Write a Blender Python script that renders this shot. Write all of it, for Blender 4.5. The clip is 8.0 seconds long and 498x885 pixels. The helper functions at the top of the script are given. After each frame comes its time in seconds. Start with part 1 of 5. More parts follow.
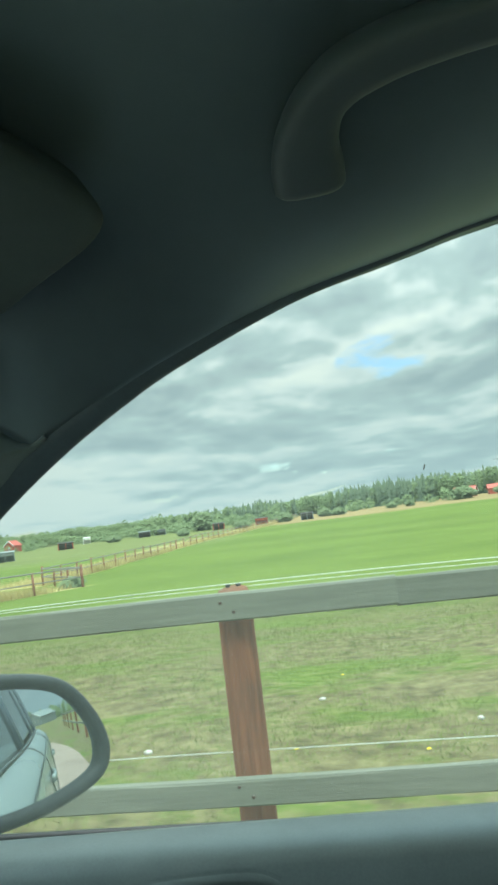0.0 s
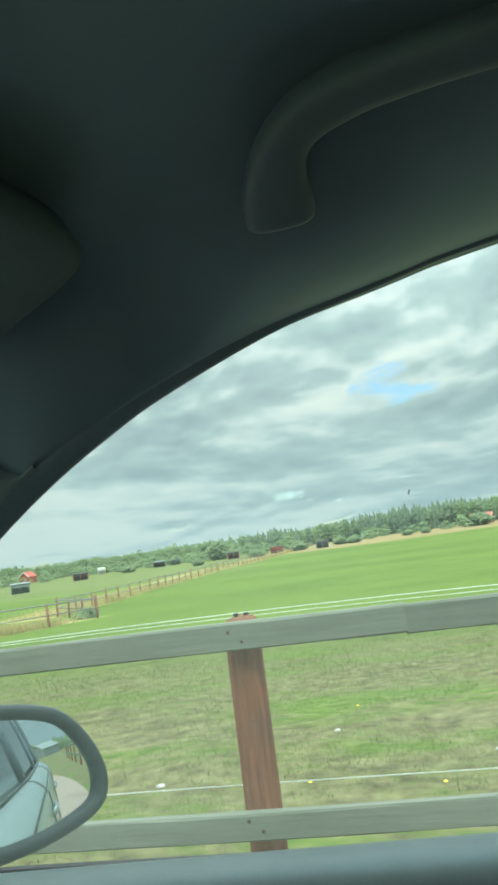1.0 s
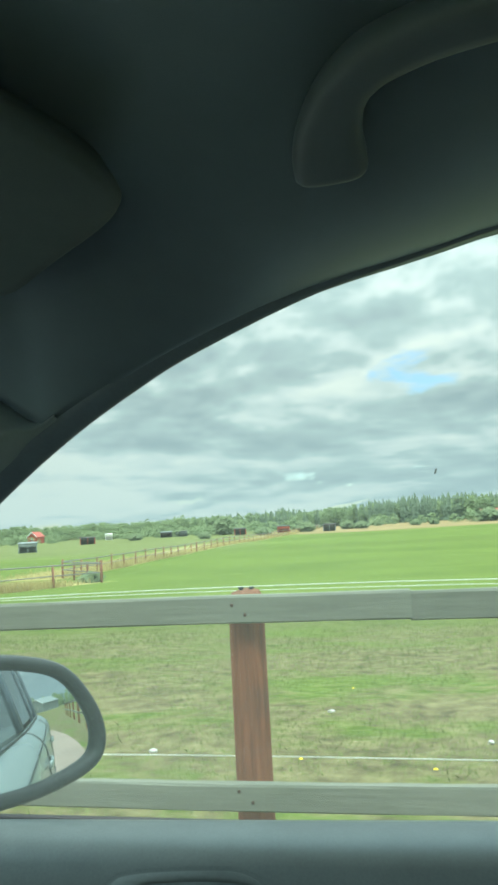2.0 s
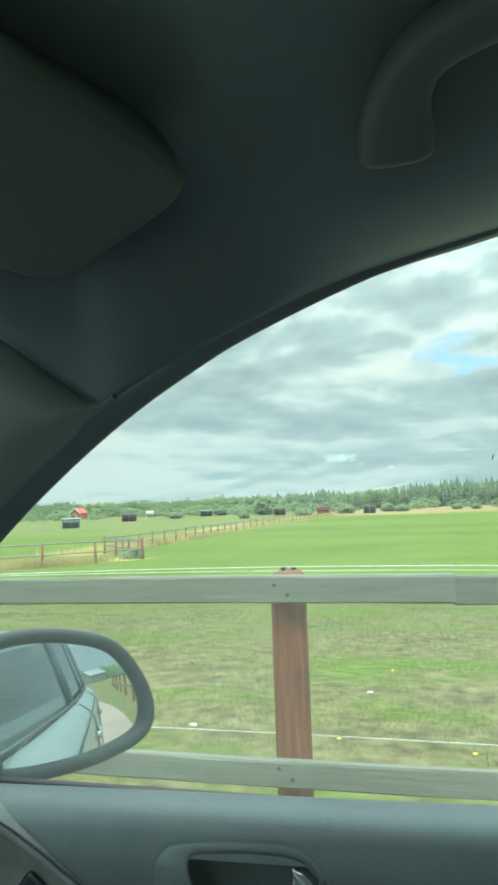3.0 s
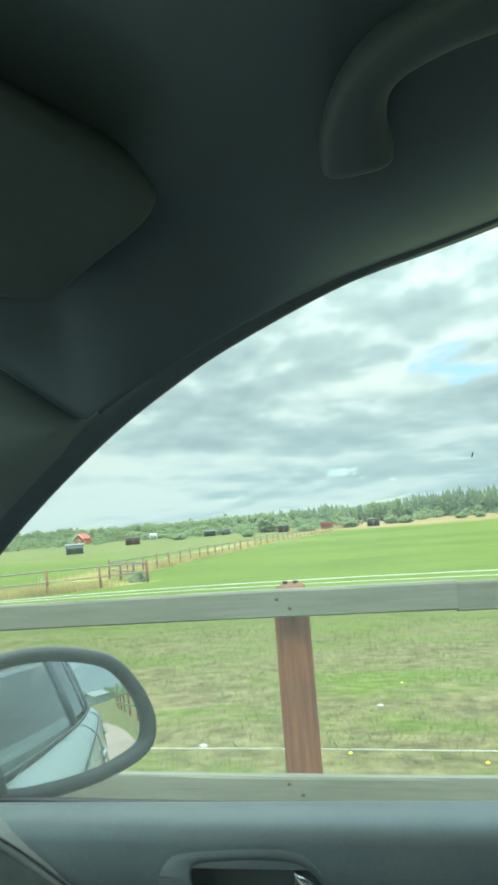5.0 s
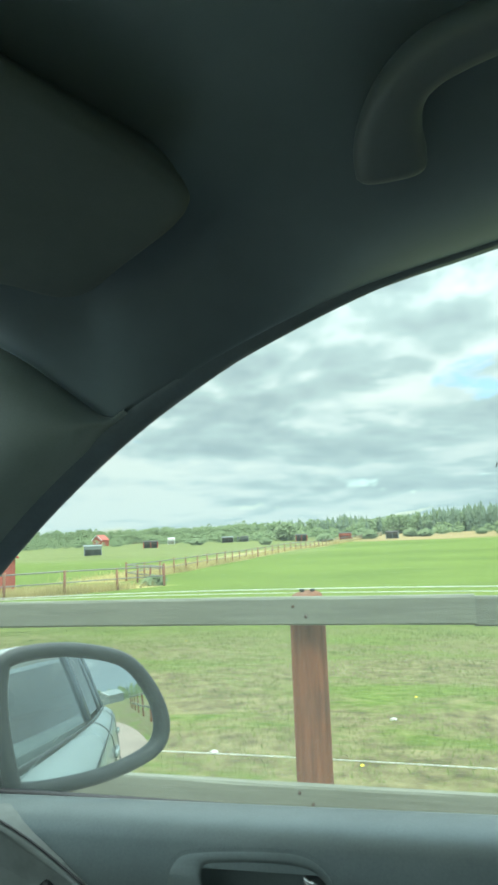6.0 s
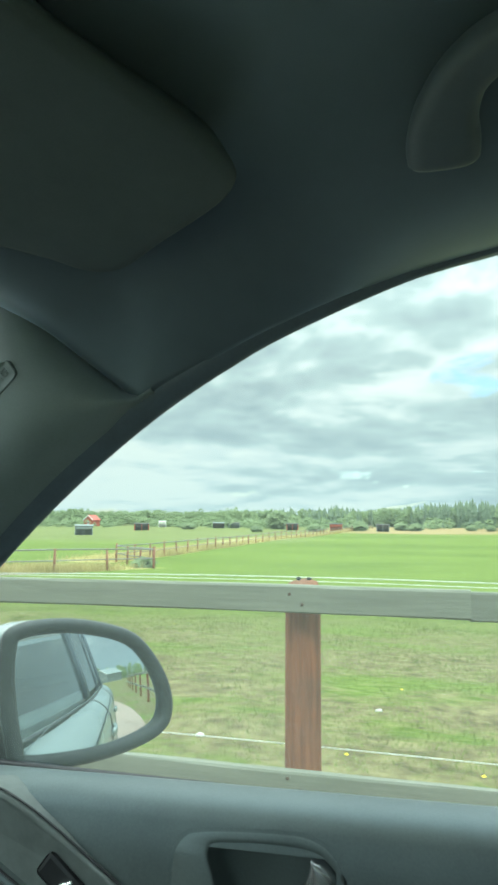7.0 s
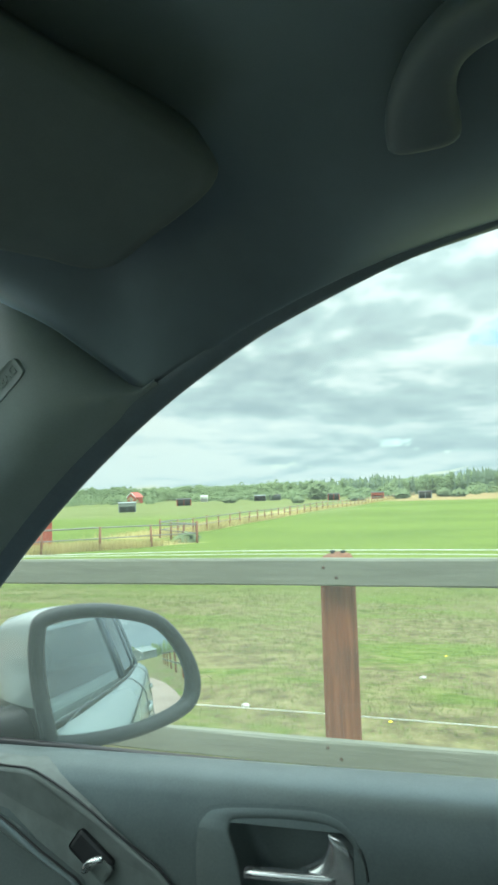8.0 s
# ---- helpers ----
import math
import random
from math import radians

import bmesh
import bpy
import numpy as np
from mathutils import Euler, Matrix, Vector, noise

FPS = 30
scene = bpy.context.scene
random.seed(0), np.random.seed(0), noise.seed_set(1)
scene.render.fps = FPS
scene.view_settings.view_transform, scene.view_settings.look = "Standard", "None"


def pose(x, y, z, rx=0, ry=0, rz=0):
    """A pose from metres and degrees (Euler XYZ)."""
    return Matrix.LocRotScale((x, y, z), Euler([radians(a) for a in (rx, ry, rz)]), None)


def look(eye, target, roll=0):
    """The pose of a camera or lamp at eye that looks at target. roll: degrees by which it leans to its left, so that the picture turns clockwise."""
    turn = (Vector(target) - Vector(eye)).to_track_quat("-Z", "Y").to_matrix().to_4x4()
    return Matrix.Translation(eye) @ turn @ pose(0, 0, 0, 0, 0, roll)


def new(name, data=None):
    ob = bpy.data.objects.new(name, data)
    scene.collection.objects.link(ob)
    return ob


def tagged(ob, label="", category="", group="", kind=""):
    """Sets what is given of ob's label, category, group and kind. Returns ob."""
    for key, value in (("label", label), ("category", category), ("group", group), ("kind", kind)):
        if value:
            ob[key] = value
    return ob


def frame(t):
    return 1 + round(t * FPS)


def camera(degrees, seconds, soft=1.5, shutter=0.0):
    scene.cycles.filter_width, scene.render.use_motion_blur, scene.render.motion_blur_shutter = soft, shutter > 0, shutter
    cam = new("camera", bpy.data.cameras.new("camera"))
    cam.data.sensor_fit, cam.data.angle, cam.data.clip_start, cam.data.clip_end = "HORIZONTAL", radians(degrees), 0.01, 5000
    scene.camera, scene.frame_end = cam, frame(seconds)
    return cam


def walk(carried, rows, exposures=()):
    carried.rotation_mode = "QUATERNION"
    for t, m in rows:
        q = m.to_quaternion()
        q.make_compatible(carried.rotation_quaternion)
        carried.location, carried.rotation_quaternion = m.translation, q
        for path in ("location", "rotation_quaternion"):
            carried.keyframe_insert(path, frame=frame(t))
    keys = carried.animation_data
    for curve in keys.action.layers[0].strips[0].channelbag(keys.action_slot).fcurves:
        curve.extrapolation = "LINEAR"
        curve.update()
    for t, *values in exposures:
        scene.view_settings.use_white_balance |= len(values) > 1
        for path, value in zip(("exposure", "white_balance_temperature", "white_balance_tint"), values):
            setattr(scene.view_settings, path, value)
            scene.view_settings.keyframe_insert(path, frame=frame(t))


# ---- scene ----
cam = camera(38.0, 8.0, soft=2.9)


def held(eye, yaw, pitch, roll):
    """The phone's pose inside the car: yaw to the left of square out of the window, pitch up, roll, in degrees."""
    a, b = radians(yaw), radians(pitch)
    ahead = Vector((-math.sin(a) * math.cos(b), math.cos(a) * math.cos(b), math.sin(b)))
    return look(eye, Vector(eye) + ahead, roll)


# The car stands still; x runs towards its tail, y out of its passenger window.
PATH = [
    (0, (-0.0015, -0.0046, 1.2127), 9.23, 6.35, -6.97),
    (0.5, (0.0123, -0.0072, 1.2100), 11.19, 6.92, -7.74),
    (1, (0.0225, -0.0064, 1.2081), 10.04, 8.72, -7.55),
    (2.5, (0.0025, 0.0095, 1.1988), 12.76, 6.13, -1.07),
    (3, (-0.0003, 0.0005, 1.2024), 14.65, 5.64, -1.87),
    (3.5, (0.0185, 0.0012, 1.2027), 14.54, 4.81, -4.66),
    (4, (0.0279, 0.0014, 1.2032), 13.76, 4.96, -5.33),
    (4.5, (0.0235, -0.0024, 1.1985), 13.32, 5.97, -4.77),
    (5, (0.0149, -0.0067, 1.1925), 14.59, 7.07, -4.36),
    (6.5, (0.0114, -0.0127, 1.1871), 16.47, 7.64, -1.01),
    (7, (-0.0123, -0.0158, 1.1860), 15.86, 6.72, 0.43),
    (7.5, (-0.0107, -0.0135, 1.1895), 16.45, 5.66, -0.25),
    (8, (0.0178, -0.0135, 1.1975), 18.94, 4.57, -1.66),
]
walk(cam, [(t, held(eye, yaw, pitch, roll)) for t, eye, yaw, pitch, roll in PATH],
     exposures=[(0, 0.44, 6100, -6), (1.0, 0.44, 6100, -6), (2.5, 0.54, 6100, -6), (5.0, 0.64, 6100, -5), (8.0, 0.74, 6100, -4)])

# ---- world and sun ----
SUN_EL, SUN_ROT = radians(46), radians(215)


def build_world():
    w = bpy.data.worlds.new("sky")
    scene.world = w
    w.use_nodes = True
    nt = w.node_tree
    nt.nodes.clear()
    N = nt.nodes.new
    L = nt.links.new

    def math_(op, a, b=None, clamp=False):
        n = N("ShaderNodeMath")
        n.operation = op
        n.use_clamp = clamp
        for i, v in enumerate((a, b)):
            if v is None:
                continue
            if isinstance(v, (int, float)):
                n.inputs[i].default_value = v
            else:
                L(v, n.inputs[i])
        return n.outputs[0]

    out = N("ShaderNodeOutputWorld")
    bg = N("ShaderNodeBackground")
    sky = N("ShaderNodeTexSky")
    sky.sky_type = "NISHITA"
    sky.sun_disc = False
    sky.sun_elevation, sky.sun_rotation = SUN_EL, SUN_ROT
    co = N("ShaderNodeTexCoord")
    sep = N("ShaderNodeSeparateXYZ")
    L(co.outputs["Generated"], sep.inputs[0])
    z = math_("MAXIMUM", sep.outputs[2], 0.0)
    # heaped clouds: they close up towards the horizon but keep some height
    def deck(lift):
        comb = N("ShaderNodeCombineXYZ")
        L(math_("MULTIPLY", sep.outputs[0], CLOUD_WIDE), comb.inputs[0])
        L(math_("MULTIPLY", sep.outputs[1], CLOUD_WIDE), comb.inputs[1])
        L(math_("ADD", math_("MULTIPLY", math_("LOGARITHM", math_("ADD", z, 0.065), math.e), CLOUD_TALL), lift), comb.inputs[2])
        return comb.outputs[0]

    def sheet(low):
        deep = math_("ADD", z, low)
        comb = N("ShaderNodeCombineXYZ")
        L(math_("DIVIDE", sep.outputs[0], deep), comb.inputs[0])
        L(math_("DIVIDE", sep.outputs[1], deep), comb.inputs[1])
        comb.inputs[2].default_value = 3.7
        return comb.outputs[0]

    def fbm(where, scale, detail, rough, dist, off):
        m = N("ShaderNodeMapping")
        m.inputs["Location"].default_value = off
        L(where, m.inputs[0])
        n = N("ShaderNodeTexNoise")
        n.inputs["Scale"].default_value = scale
        n.inputs["Detail"].default_value = detail
        n.inputs["Roughness"].default_value = rough
        n.inputs["Distortion"].default_value = dist
        L(m.outputs[0], n.inputs["Vector"])
        return n.outputs[0]

    def heap(where, off):
        """Cloud mass: wisps and rounded heads together."""
        m = N("ShaderNodeMapping")
        m.inputs["Location"].default_value = off
        L(where, m.inputs[0])
        v = N("ShaderNodeTexVoronoi")
        v.feature = "F1"
        v.inputs["Scale"].default_value, v.inputs["Detail"].default_value, v.inputs["Roughness"].default_value = CLOUD_SCALE * 1.5, 2, 0.5
        L(m.outputs[0], v.inputs["Vector"])
        n = fbm(where, CLOUD_SCALE, 8, 0.62, 0.3, off)
        small = N("ShaderNodeTexVoronoi")
        small.feature = "SMOOTH_F1"
        small.inputs["Scale"].default_value, small.inputs["Detail"].default_value, small.inputs["Smoothness"].default_value = CLOUD_SCALE * 4.2, 2, 0.4
        L(m.outputs[0], small.inputs["Vector"])
        heads = math_("ADD", math_("MULTIPLY", math_("SUBTRACT", 0.95, v.outputs["Distance"]), 0.22), math_("MULTIPLY", math_("SUBTRACT", 0.6, small.outputs["Distance"]), 0.11))
        return math_("ADD", math_("MULTIPLY", n, 0.78), heads)

    def ramp(v, stops):
        r = N("ShaderNodeValToRGB")
        e = r.color_ramp.elements
        while len(e) < len(stops):
            e.new(0.5)
        for el, (p, c) in zip(e, stops):
            el.position, el.color = p, (*c, 1)
        L(v, r.inputs[0])
        return r.outputs[0]

    here, above, wider = deck(0.0), deck(0.13), sheet(0.20)
    big = heap(here, CLOUD_AT)
    lift = heap(above, CLOUD_AT)
    # tops catch the light, bases lie grey
    lit = math_("SUBTRACT", big, lift)
    wide = fbm(wider, 0.55, 3, 0.5, 0.0, (9.2, 4.4, 1))
    form = math_("ADD", math_("ADD", math_("MULTIPLY", lit, 2.3), math_("MULTIPLY", math_("SUBTRACT", wide, 0.47), 1.3)), math_("ADD", math_("MULTIPLY", math_("SUBTRACT", big, 0.5), -1.0), math_("ADD", math_("MULTIPLY", sep.outputs[0], -0.40), 0.395)))
    tone = ramp(form, [(0.16, (0.50, 0.585, 0.64)), (0.34, (0.59, 0.675, 0.72)), (0.50, (0.68, 0.78, 0.81)), (0.66, (0.95, 1.00, 1.02)), (0.84, (1.16, 1.16, 1.12))])
    gap = ramp(fbm(wider, 1.5, 6, 0.58, 0.3, (2.1, 5.5, 2)), [(0.34, (1, 1, 1)), (0.40, (0, 0, 0))])
    # air thickens the far clouds to blue-grey
    far = N("ShaderNodeMapRange")
    far.inputs[1].default_value, far.inputs[2].default_value = 0.0, 0.20
    far.inputs[3].default_value, far.inputs[4].default_value = 0.50, 0.0
    L(z, far.inputs[0])
    aired = N("ShaderNodeMix")
    aired.data_type = "RGBA"
    L(far.outputs[0], aired.inputs["Factor"])
    L(tone, aired.inputs[6])
    aired.inputs[7].default_value = (0.68, 0.88, 0.98, 1)
    tone = aired.outputs[2]
    blue = N("ShaderNodeMix")
    blue.data_type = "RGBA"
    L(gap, blue.inputs["Factor"])
    L(tone, blue.inputs[6])
    dim = N("ShaderNodeVectorMath")
    dim.operation = "SCALE"
    L(sky.outputs[0], dim.inputs[0])
    dim.inputs[3].default_value = 0.24
    L(dim.outputs[0], blue.inputs[7])
    # a bright overcast deck: the zenith gives about three times the light of the horizon
    up = math_("ADD", math_("MULTIPLY", math_("POWER", z, 2.6), SKY_ZENITH), SKY_HORIZON)
    L(blue.outputs[2], bg.inputs[0])
    L(up, bg.inputs[1])
    L(bg.outputs[0], out.inputs[0])


SKY_HORIZON, SKY_ZENITH = 0.54, 3.6
CLOUD_SCALE, CLOUD_AT = 1.6, (0.3, 1.2, 0)
CLOUD_WIDE, CLOUD_TALL = 2.3, 1.45
build_world()

sun = new("sun", bpy.data.lights.new("sun", "SUN"))
sun.data.energy, sun.data.angle, sun.data.color = 1.5, radians(14), (1.0, 0.96, 0.88)
sun.matrix_world = look((0, 0, 60), (math.cos(SUN_EL) * 60 * 0.55 * -1, math.cos(SUN_EL) * 60 * 0.83, 60 - math.sin(SUN_EL) * 60))


# ---- materials ----
def shader(name, base, rough=0.6, metal=0.0, vary=0.15, scale=8.0, fine=60.0, bump=0.2, depth=0.002, spec=0.5, tint=None, piece=0.0, cool=False, glare_sheen=0.0, coat=0.0):
    """A procedural surface: base colour, two scales of variation, fine relief. piece: how much single pieces differ."""
    m = bpy.data.materials.new(name)
    m.use_nodes = True
    nt = m.node_tree
    N, L = nt.nodes.new, nt.links.new
    p = nt.nodes["Principled BSDF"]
    p.inputs["Roughness"].default_value = rough
    p.inputs["Metallic"].default_value = metal
    p.inputs["Specular IOR Level"].default_value = spec
    if cool:
        p.inputs["Specular Tint"].default_value = (0.58, 0.82, 1.0, 1)
    p.inputs["Coat Weight"].default_value, p.inputs["Coat Roughness"].default_value = coat, 0.4
    if glare_sheen:
        p.inputs["Sheen Weight"].default_value, p.inputs["Sheen Roughness"].default_value = glare_sheen, 0.45
        p.inputs["Sheen Tint"].default_value = (0.62, 0.80, 1.0, 1)
    co = N("ShaderNodeTexCoord")
    a, b = N("ShaderNodeTexNoise"), N("ShaderNodeTexNoise")
    for n, s in ((a, scale), (b, fine)):
        n.inputs["Scale"].default_value = s
        n.inputs["Detail"].default_value = 5
        n.inputs["Roughness"].default_value = 0.6
        L(co.outputs["Object"], n.inputs["Vector"])
    mixv = N("ShaderNodeMath")
    mixv.operation = "MULTIPLY_ADD"
    L(a.outputs[0], mixv.inputs[0])
    mixv.inputs[1].default_value = 0.6
    half = N("ShaderNodeMath")
    half.operation = "MULTIPLY"
    half.inputs[1].default_value = 0.4
    L(b.outputs[0], half.inputs[0])
    L(half.outputs[0], mixv.inputs[2])
    r = N("ShaderNodeValToRGB")
    lo = [c * (1 - vary) for c in base]
    hi = [min(1, c * (1 + vary)) for c in (tint or base)]
    r.color_ramp.elements[0].position, r.color_ramp.elements[0].color = 0.36, (*lo, 1)
    r.color_ramp.elements[1].position, r.color_ramp.elements[1].color = 0.64, (*hi, 1)
    L(mixv.outputs[0], r.inputs[0])
    colour = r.outputs[0]
    if piece:
        inf = N("ShaderNodeObjectInfo")
        hs = N("ShaderNodeHueSaturation")
        mr = N("ShaderNodeMapRange")
        mr.inputs[3].default_value, mr.inputs[4].default_value = 1 - piece, 1 + piece
        L(inf.outputs["Random"], mr.inputs[0])
        L(mr.outputs[0], hs.inputs["Value"])
        L(colour, hs.inputs["Color"])
        colour = hs.outputs[0]
    L(colour, p.inputs["Base Color"])
    if bump:
        bn = N("ShaderNodeBump")
        bn.inputs["Strength"].default_value, bn.inputs["Distance"].default_value = bump, depth
        L(b.outputs[0], bn.inputs["Height"])
        L(bn.outputs[0], p.inputs["Normal"])
    return m


# blue-tinted sheen and coat on the cloth stand in for window-edge glare
M_LINER = shader("headliner_cloth", (0.067, 0.084, 0.101), 0.42, vary=0.10, scale=30, fine=900, bump=0.10, depth=0.0004, spec=0.9, cool=True, glare_sheen=1.0, coat=0.5)
M_VISOR = shader("visor_cloth", (0.082, 0.103, 0.114), 0.7, vary=0.08, scale=25, fine=700, bump=0.15, depth=0.0006, spec=0.3)
M_TRIM = shader("pillar_plastic", (0.178, 0.218, 0.228), 0.5, vary=0.08, scale=20, fine=500, bump=0.12, depth=0.0004, spec=0.5)
M_HANDLE = shader("handle_plastic", (0.090, 0.114, 0.142), 0.55, vary=0.06, scale=20, fine=600, bump=0.1, depth=0.0005, spec=0.5)
M_DOOR = shader("door_plastic", (0.120, 0.140, 0.134), 0.46, vary=0.14, scale=14, fine=420, bump=0.18, depth=0.0005, spec=0.6, cool=True)
M_DARK = shader("black_plastic", (0.018, 0.020, 0.022), 0.5, vary=0.1, scale=20, fine=300, bump=0.1, depth=0.0004)
M_CONSOLE = shader("grey_door_trim", (0.150, 0.172, 0.164), 0.7, vary=0.22, scale=22, fine=40, bump=0.1, depth=0.0004)
M_SEAL = shader("rubber_seal", (0.095, 0.125, 0.160), 0.5, vary=0.1, scale=30, fine=300, bump=0.1, depth=0.0004)
M_CHROME = shader("satin_chrome", (0.78, 0.80, 0.80), 0.24, 0.9, vary=0.05, scale=20, fine=200, bump=0.0)
M_RIM = shader("mirror_rim_plastic", (0.034, 0.042, 0.044), 0.55, vary=0.15, scale=40, fine=400, bump=0.15, depth=0.0005, spec=0.35)
M_PAINT = shader("silver_paint", (0.40, 0.45, 0.445), 0.22, 0.35, vary=0.05, scale=6, fine=300, bump=0.03, depth=0.0003, spec=0.6)
M_TYRE = shader("tyre_rubber", (0.03, 0.03, 0.03), 0.85, vary=0.2, scale=20)
M_SEATDARK = shader("cabin_cloth", (0.05, 0.055, 0.055), 0.95, vary=0.12, scale=20, fine=400, bump=0.2)


def glass_mat(name, tint, gloss, dust_haze):
    """A pane: clear, faintly mirroring; its dusty film scatters daylight, standing in for haze and glare."""
    m = bpy.data.materials.new(name)
    m.use_nodes = True
    nt = m.node_tree
    nt.nodes.clear()
    N, L = nt.nodes.new, nt.links.new
    o, mx, tr, gl = (N(k) for k in ("ShaderNodeOutputMaterial", "ShaderNodeMixShader", "ShaderNodeBsdfTransparent", "ShaderNodeBsdfGlossy"))
    tr.inputs[0].default_value = (*tint, 1)
    gl.inputs["Roughness"].default_value = 0.02
    # more mirror-like the flatter it is seen
    lw, pw, ma = N("ShaderNodeLayerWeight"), N("ShaderNodeMath"), N("ShaderNodeMath")
    lw.inputs[0].default_value = 0.5
    pw.operation, ma.operation = "POWER", "MULTIPLY_ADD"
    L(lw.outputs["Facing"], pw.inputs[0])
    pw.inputs[1].default_value = 2.4
    L(pw.outputs[0], ma.inputs[0])
    ma.inputs[1].default_value, ma.inputs[2].default_value = 0.9 - gloss, gloss
    L(ma.outputs[0], mx.inputs[0])
    L(tr.outputs[0], mx.inputs[1])
    L(gl.outputs[0], mx.inputs[2])
    film, scatter, nz, mr, co = N("ShaderNodeMixShader"), N("ShaderNodeBsdfTranslucent"), N("ShaderNodeTexNoise"), N("ShaderNodeMapRange"), N("ShaderNodeTexCoord")
    scatter.inputs[0].default_value = (0.80, 0.95, 0.86, 1)
    nz.inputs["Scale"].default_value, nz.inputs["Detail"].default_value = 5.0, 6
    L(co.outputs["Object"], nz.inputs["Vector"])
    L(nz.outputs[0], mr.inputs[0])
    mr.inputs[1].default_value, mr.inputs[2].default_value = 0.3, 0.7
    mr.inputs[3].default_value, mr.inputs[4].default_value = dust_haze * 0.75, dust_haze * 1.25
    L(mr.outputs[0], film.inputs[0])
    L(mx.outputs[0], film.inputs[1])
    L(scatter.outputs[0], film.inputs[2])
    L(film.outputs[0], o.inputs[0])
    return m


M_GLASS = glass_mat("window_glass", (0.92, 0.97, 0.94), 0.03, 0.060)
# dark tint added to keep daylight out of the deep cabin
M_DARK_GLASS = glass_mat("darkened_glass", (0.10, 0.12, 0.12), 0.36, 0.01)


def mirror_mat():
    m = bpy.data.materials.new("mirror_silvering")
    m.use_nodes = True
    p = m.node_tree.nodes["Principled BSDF"]
    p.inputs["Base Color"].default_value = (0.72, 0.80, 0.80, 1)
    p.inputs["Metallic"].default_value = 1
    p.inputs["Roughness"].default_value = 0.02
    return m


M_MIRROR = mirror_mat()


def wood_mat(name, lo, hi, stain, grain_axis=0, piece=0.12):
    """Weathered timber: long grain along one axis, stain patches and fine checks."""
    m = bpy.data.materials.new(name)
    m.use_nodes = True
    nt = m.node_tree
    N, L = nt.nodes.new, nt.links.new
    p = nt.nodes["Principled BSDF"]
    p.inputs["Roughness"].default_value = 0.85
    p.inputs["Specular IOR Level"].default_value = 0.2
    co = N("ShaderNodeTexCoord")
    mp = N("ShaderNodeMapping")
    sc = [26.0, 26.0, 26.0]
    sc[grain_axis] = 1.6
    mp.inputs["Scale"].default_value = sc
    L(co.outputs["Object"], mp.inputs[0])
    g, s = N("ShaderNodeTexNoise"), N("ShaderNodeTexNoise")
    g.inputs["Scale"].default_value, g.inputs["Detail"].default_value, g.inputs["Roughness"].default_value = 2.0, 8, 0.65
    s.inputs["Scale"].default_value, s.inputs["Detail"].default_value = 3.2, 4
    L(mp.outputs[0], g.inputs["Vector"])
    L(co.outputs["Object"], s.inputs["Vector"])
    r = N("ShaderNodeValToRGB")
    r.color_ramp.elements[0].position, r.color_ramp.elements[0].color = 0.33, (*lo, 1)
    r.color_ramp.elements[1].position, r.color_ramp.elements[1].color = 0.66, (*hi, 1)
    L(g.outputs[0], r.inputs[0])
    f = N("ShaderNodeValToRGB")
    f.color_ramp.elements[0].position, f.color_ramp.elements[1].position = 0.50, 0.68
    L(s.outputs[0], f.inputs[0])
    damp = N("ShaderNodeMath")
    damp.operation = "MULTIPLY"
    damp.inputs[1].default_value = 0.55
    L(f.outputs[0], damp.inputs[0])
    mx = N("ShaderNodeMix")
    mx.data_type = "RGBA"
    L(damp.outputs[0], mx.inputs["Factor"])
    L(r.outputs[0], mx.inputs[6])
    mx.inputs[7].default_value = (*stain, 1)
    inf, hs, mr = N("ShaderNodeObjectInfo"), N("ShaderNodeHueSaturation"), N("ShaderNodeMapRange")
    mr.inputs[3].default_value, mr.inputs[4].default_value = 1 - piece, 1 + piece
    L(inf.outputs["Random"], mr.inputs[0])
    L(mr.outputs[0], hs.inputs["Value"])
    L(mx.outputs[2], hs.inputs["Color"])
    L(hs.outputs[0], p.inputs["Base Color"])
    bn = N("ShaderNodeBump")
    bn.inputs["Strength"].default_value, bn.inputs["Distance"].default_value = 0.5, 0.004
    L(g.outputs[0], bn.inputs["Height"])
    L(bn.outputs[0], p.inputs["Normal"])
    return m


M_RAIL = wood_mat("grey_weathered_timber", (0.140, 0.148, 0.118), (0.182, 0.190, 0.152), (0.130, 0.142, 0.106))
M_POST = wood_mat("red_brown_timber", (0.135, 0.054, 0.029), (0.24, 0.100, 0.052), (0.055, 0.050, 0.044), grain_axis=2)
M_FARPOST = wood_mat("rusty_timber", (0.19, 0.085, 0.055), (0.29, 0.14, 0.09), (0.17, 0.095, 0.07), grain_axis=2)
M_FARRAIL = shader("grey_far_rail", (0.20, 0.19, 0.19), 0.8, vary=0.2, scale=2)
M_TAPE = shader("white_fence_tape", (0.62, 0.64, 0.61), 0.6, vary=0.08, scale=30, fine=200, bump=0.1)
M_RED = shader("red_barn_paint", (0.34, 0.07, 0.045), 0.8, vary=0.2, scale=1.5, fine=12, bump=0.2, depth=0.01)
M_REDROOF = shader("red_roof_sheet", (0.44, 0.09, 0.065), 0.6, vary=0.12, scale=1.0, fine=10, bump=0.1)
M_DARKBOARD = shader("dark_shed_boards", (0.055, 0.050, 0.048), 0.9, vary=0.3, scale=2, fine=14)
M_GREYBOARD = shader("grey_shed_boards", (0.20, 0.23, 0.23), 0.85, vary=0.2, scale=2, fine=14)
M_WHITE = shader("white_paint", (0.78, 0.78, 0.76), 0.7, vary=0.05, scale=3)
M_NAIL = shader("rusty_nail", (0.10, 0.07, 0.05), 0.7, 0.4, vary=0.2, scale=60)
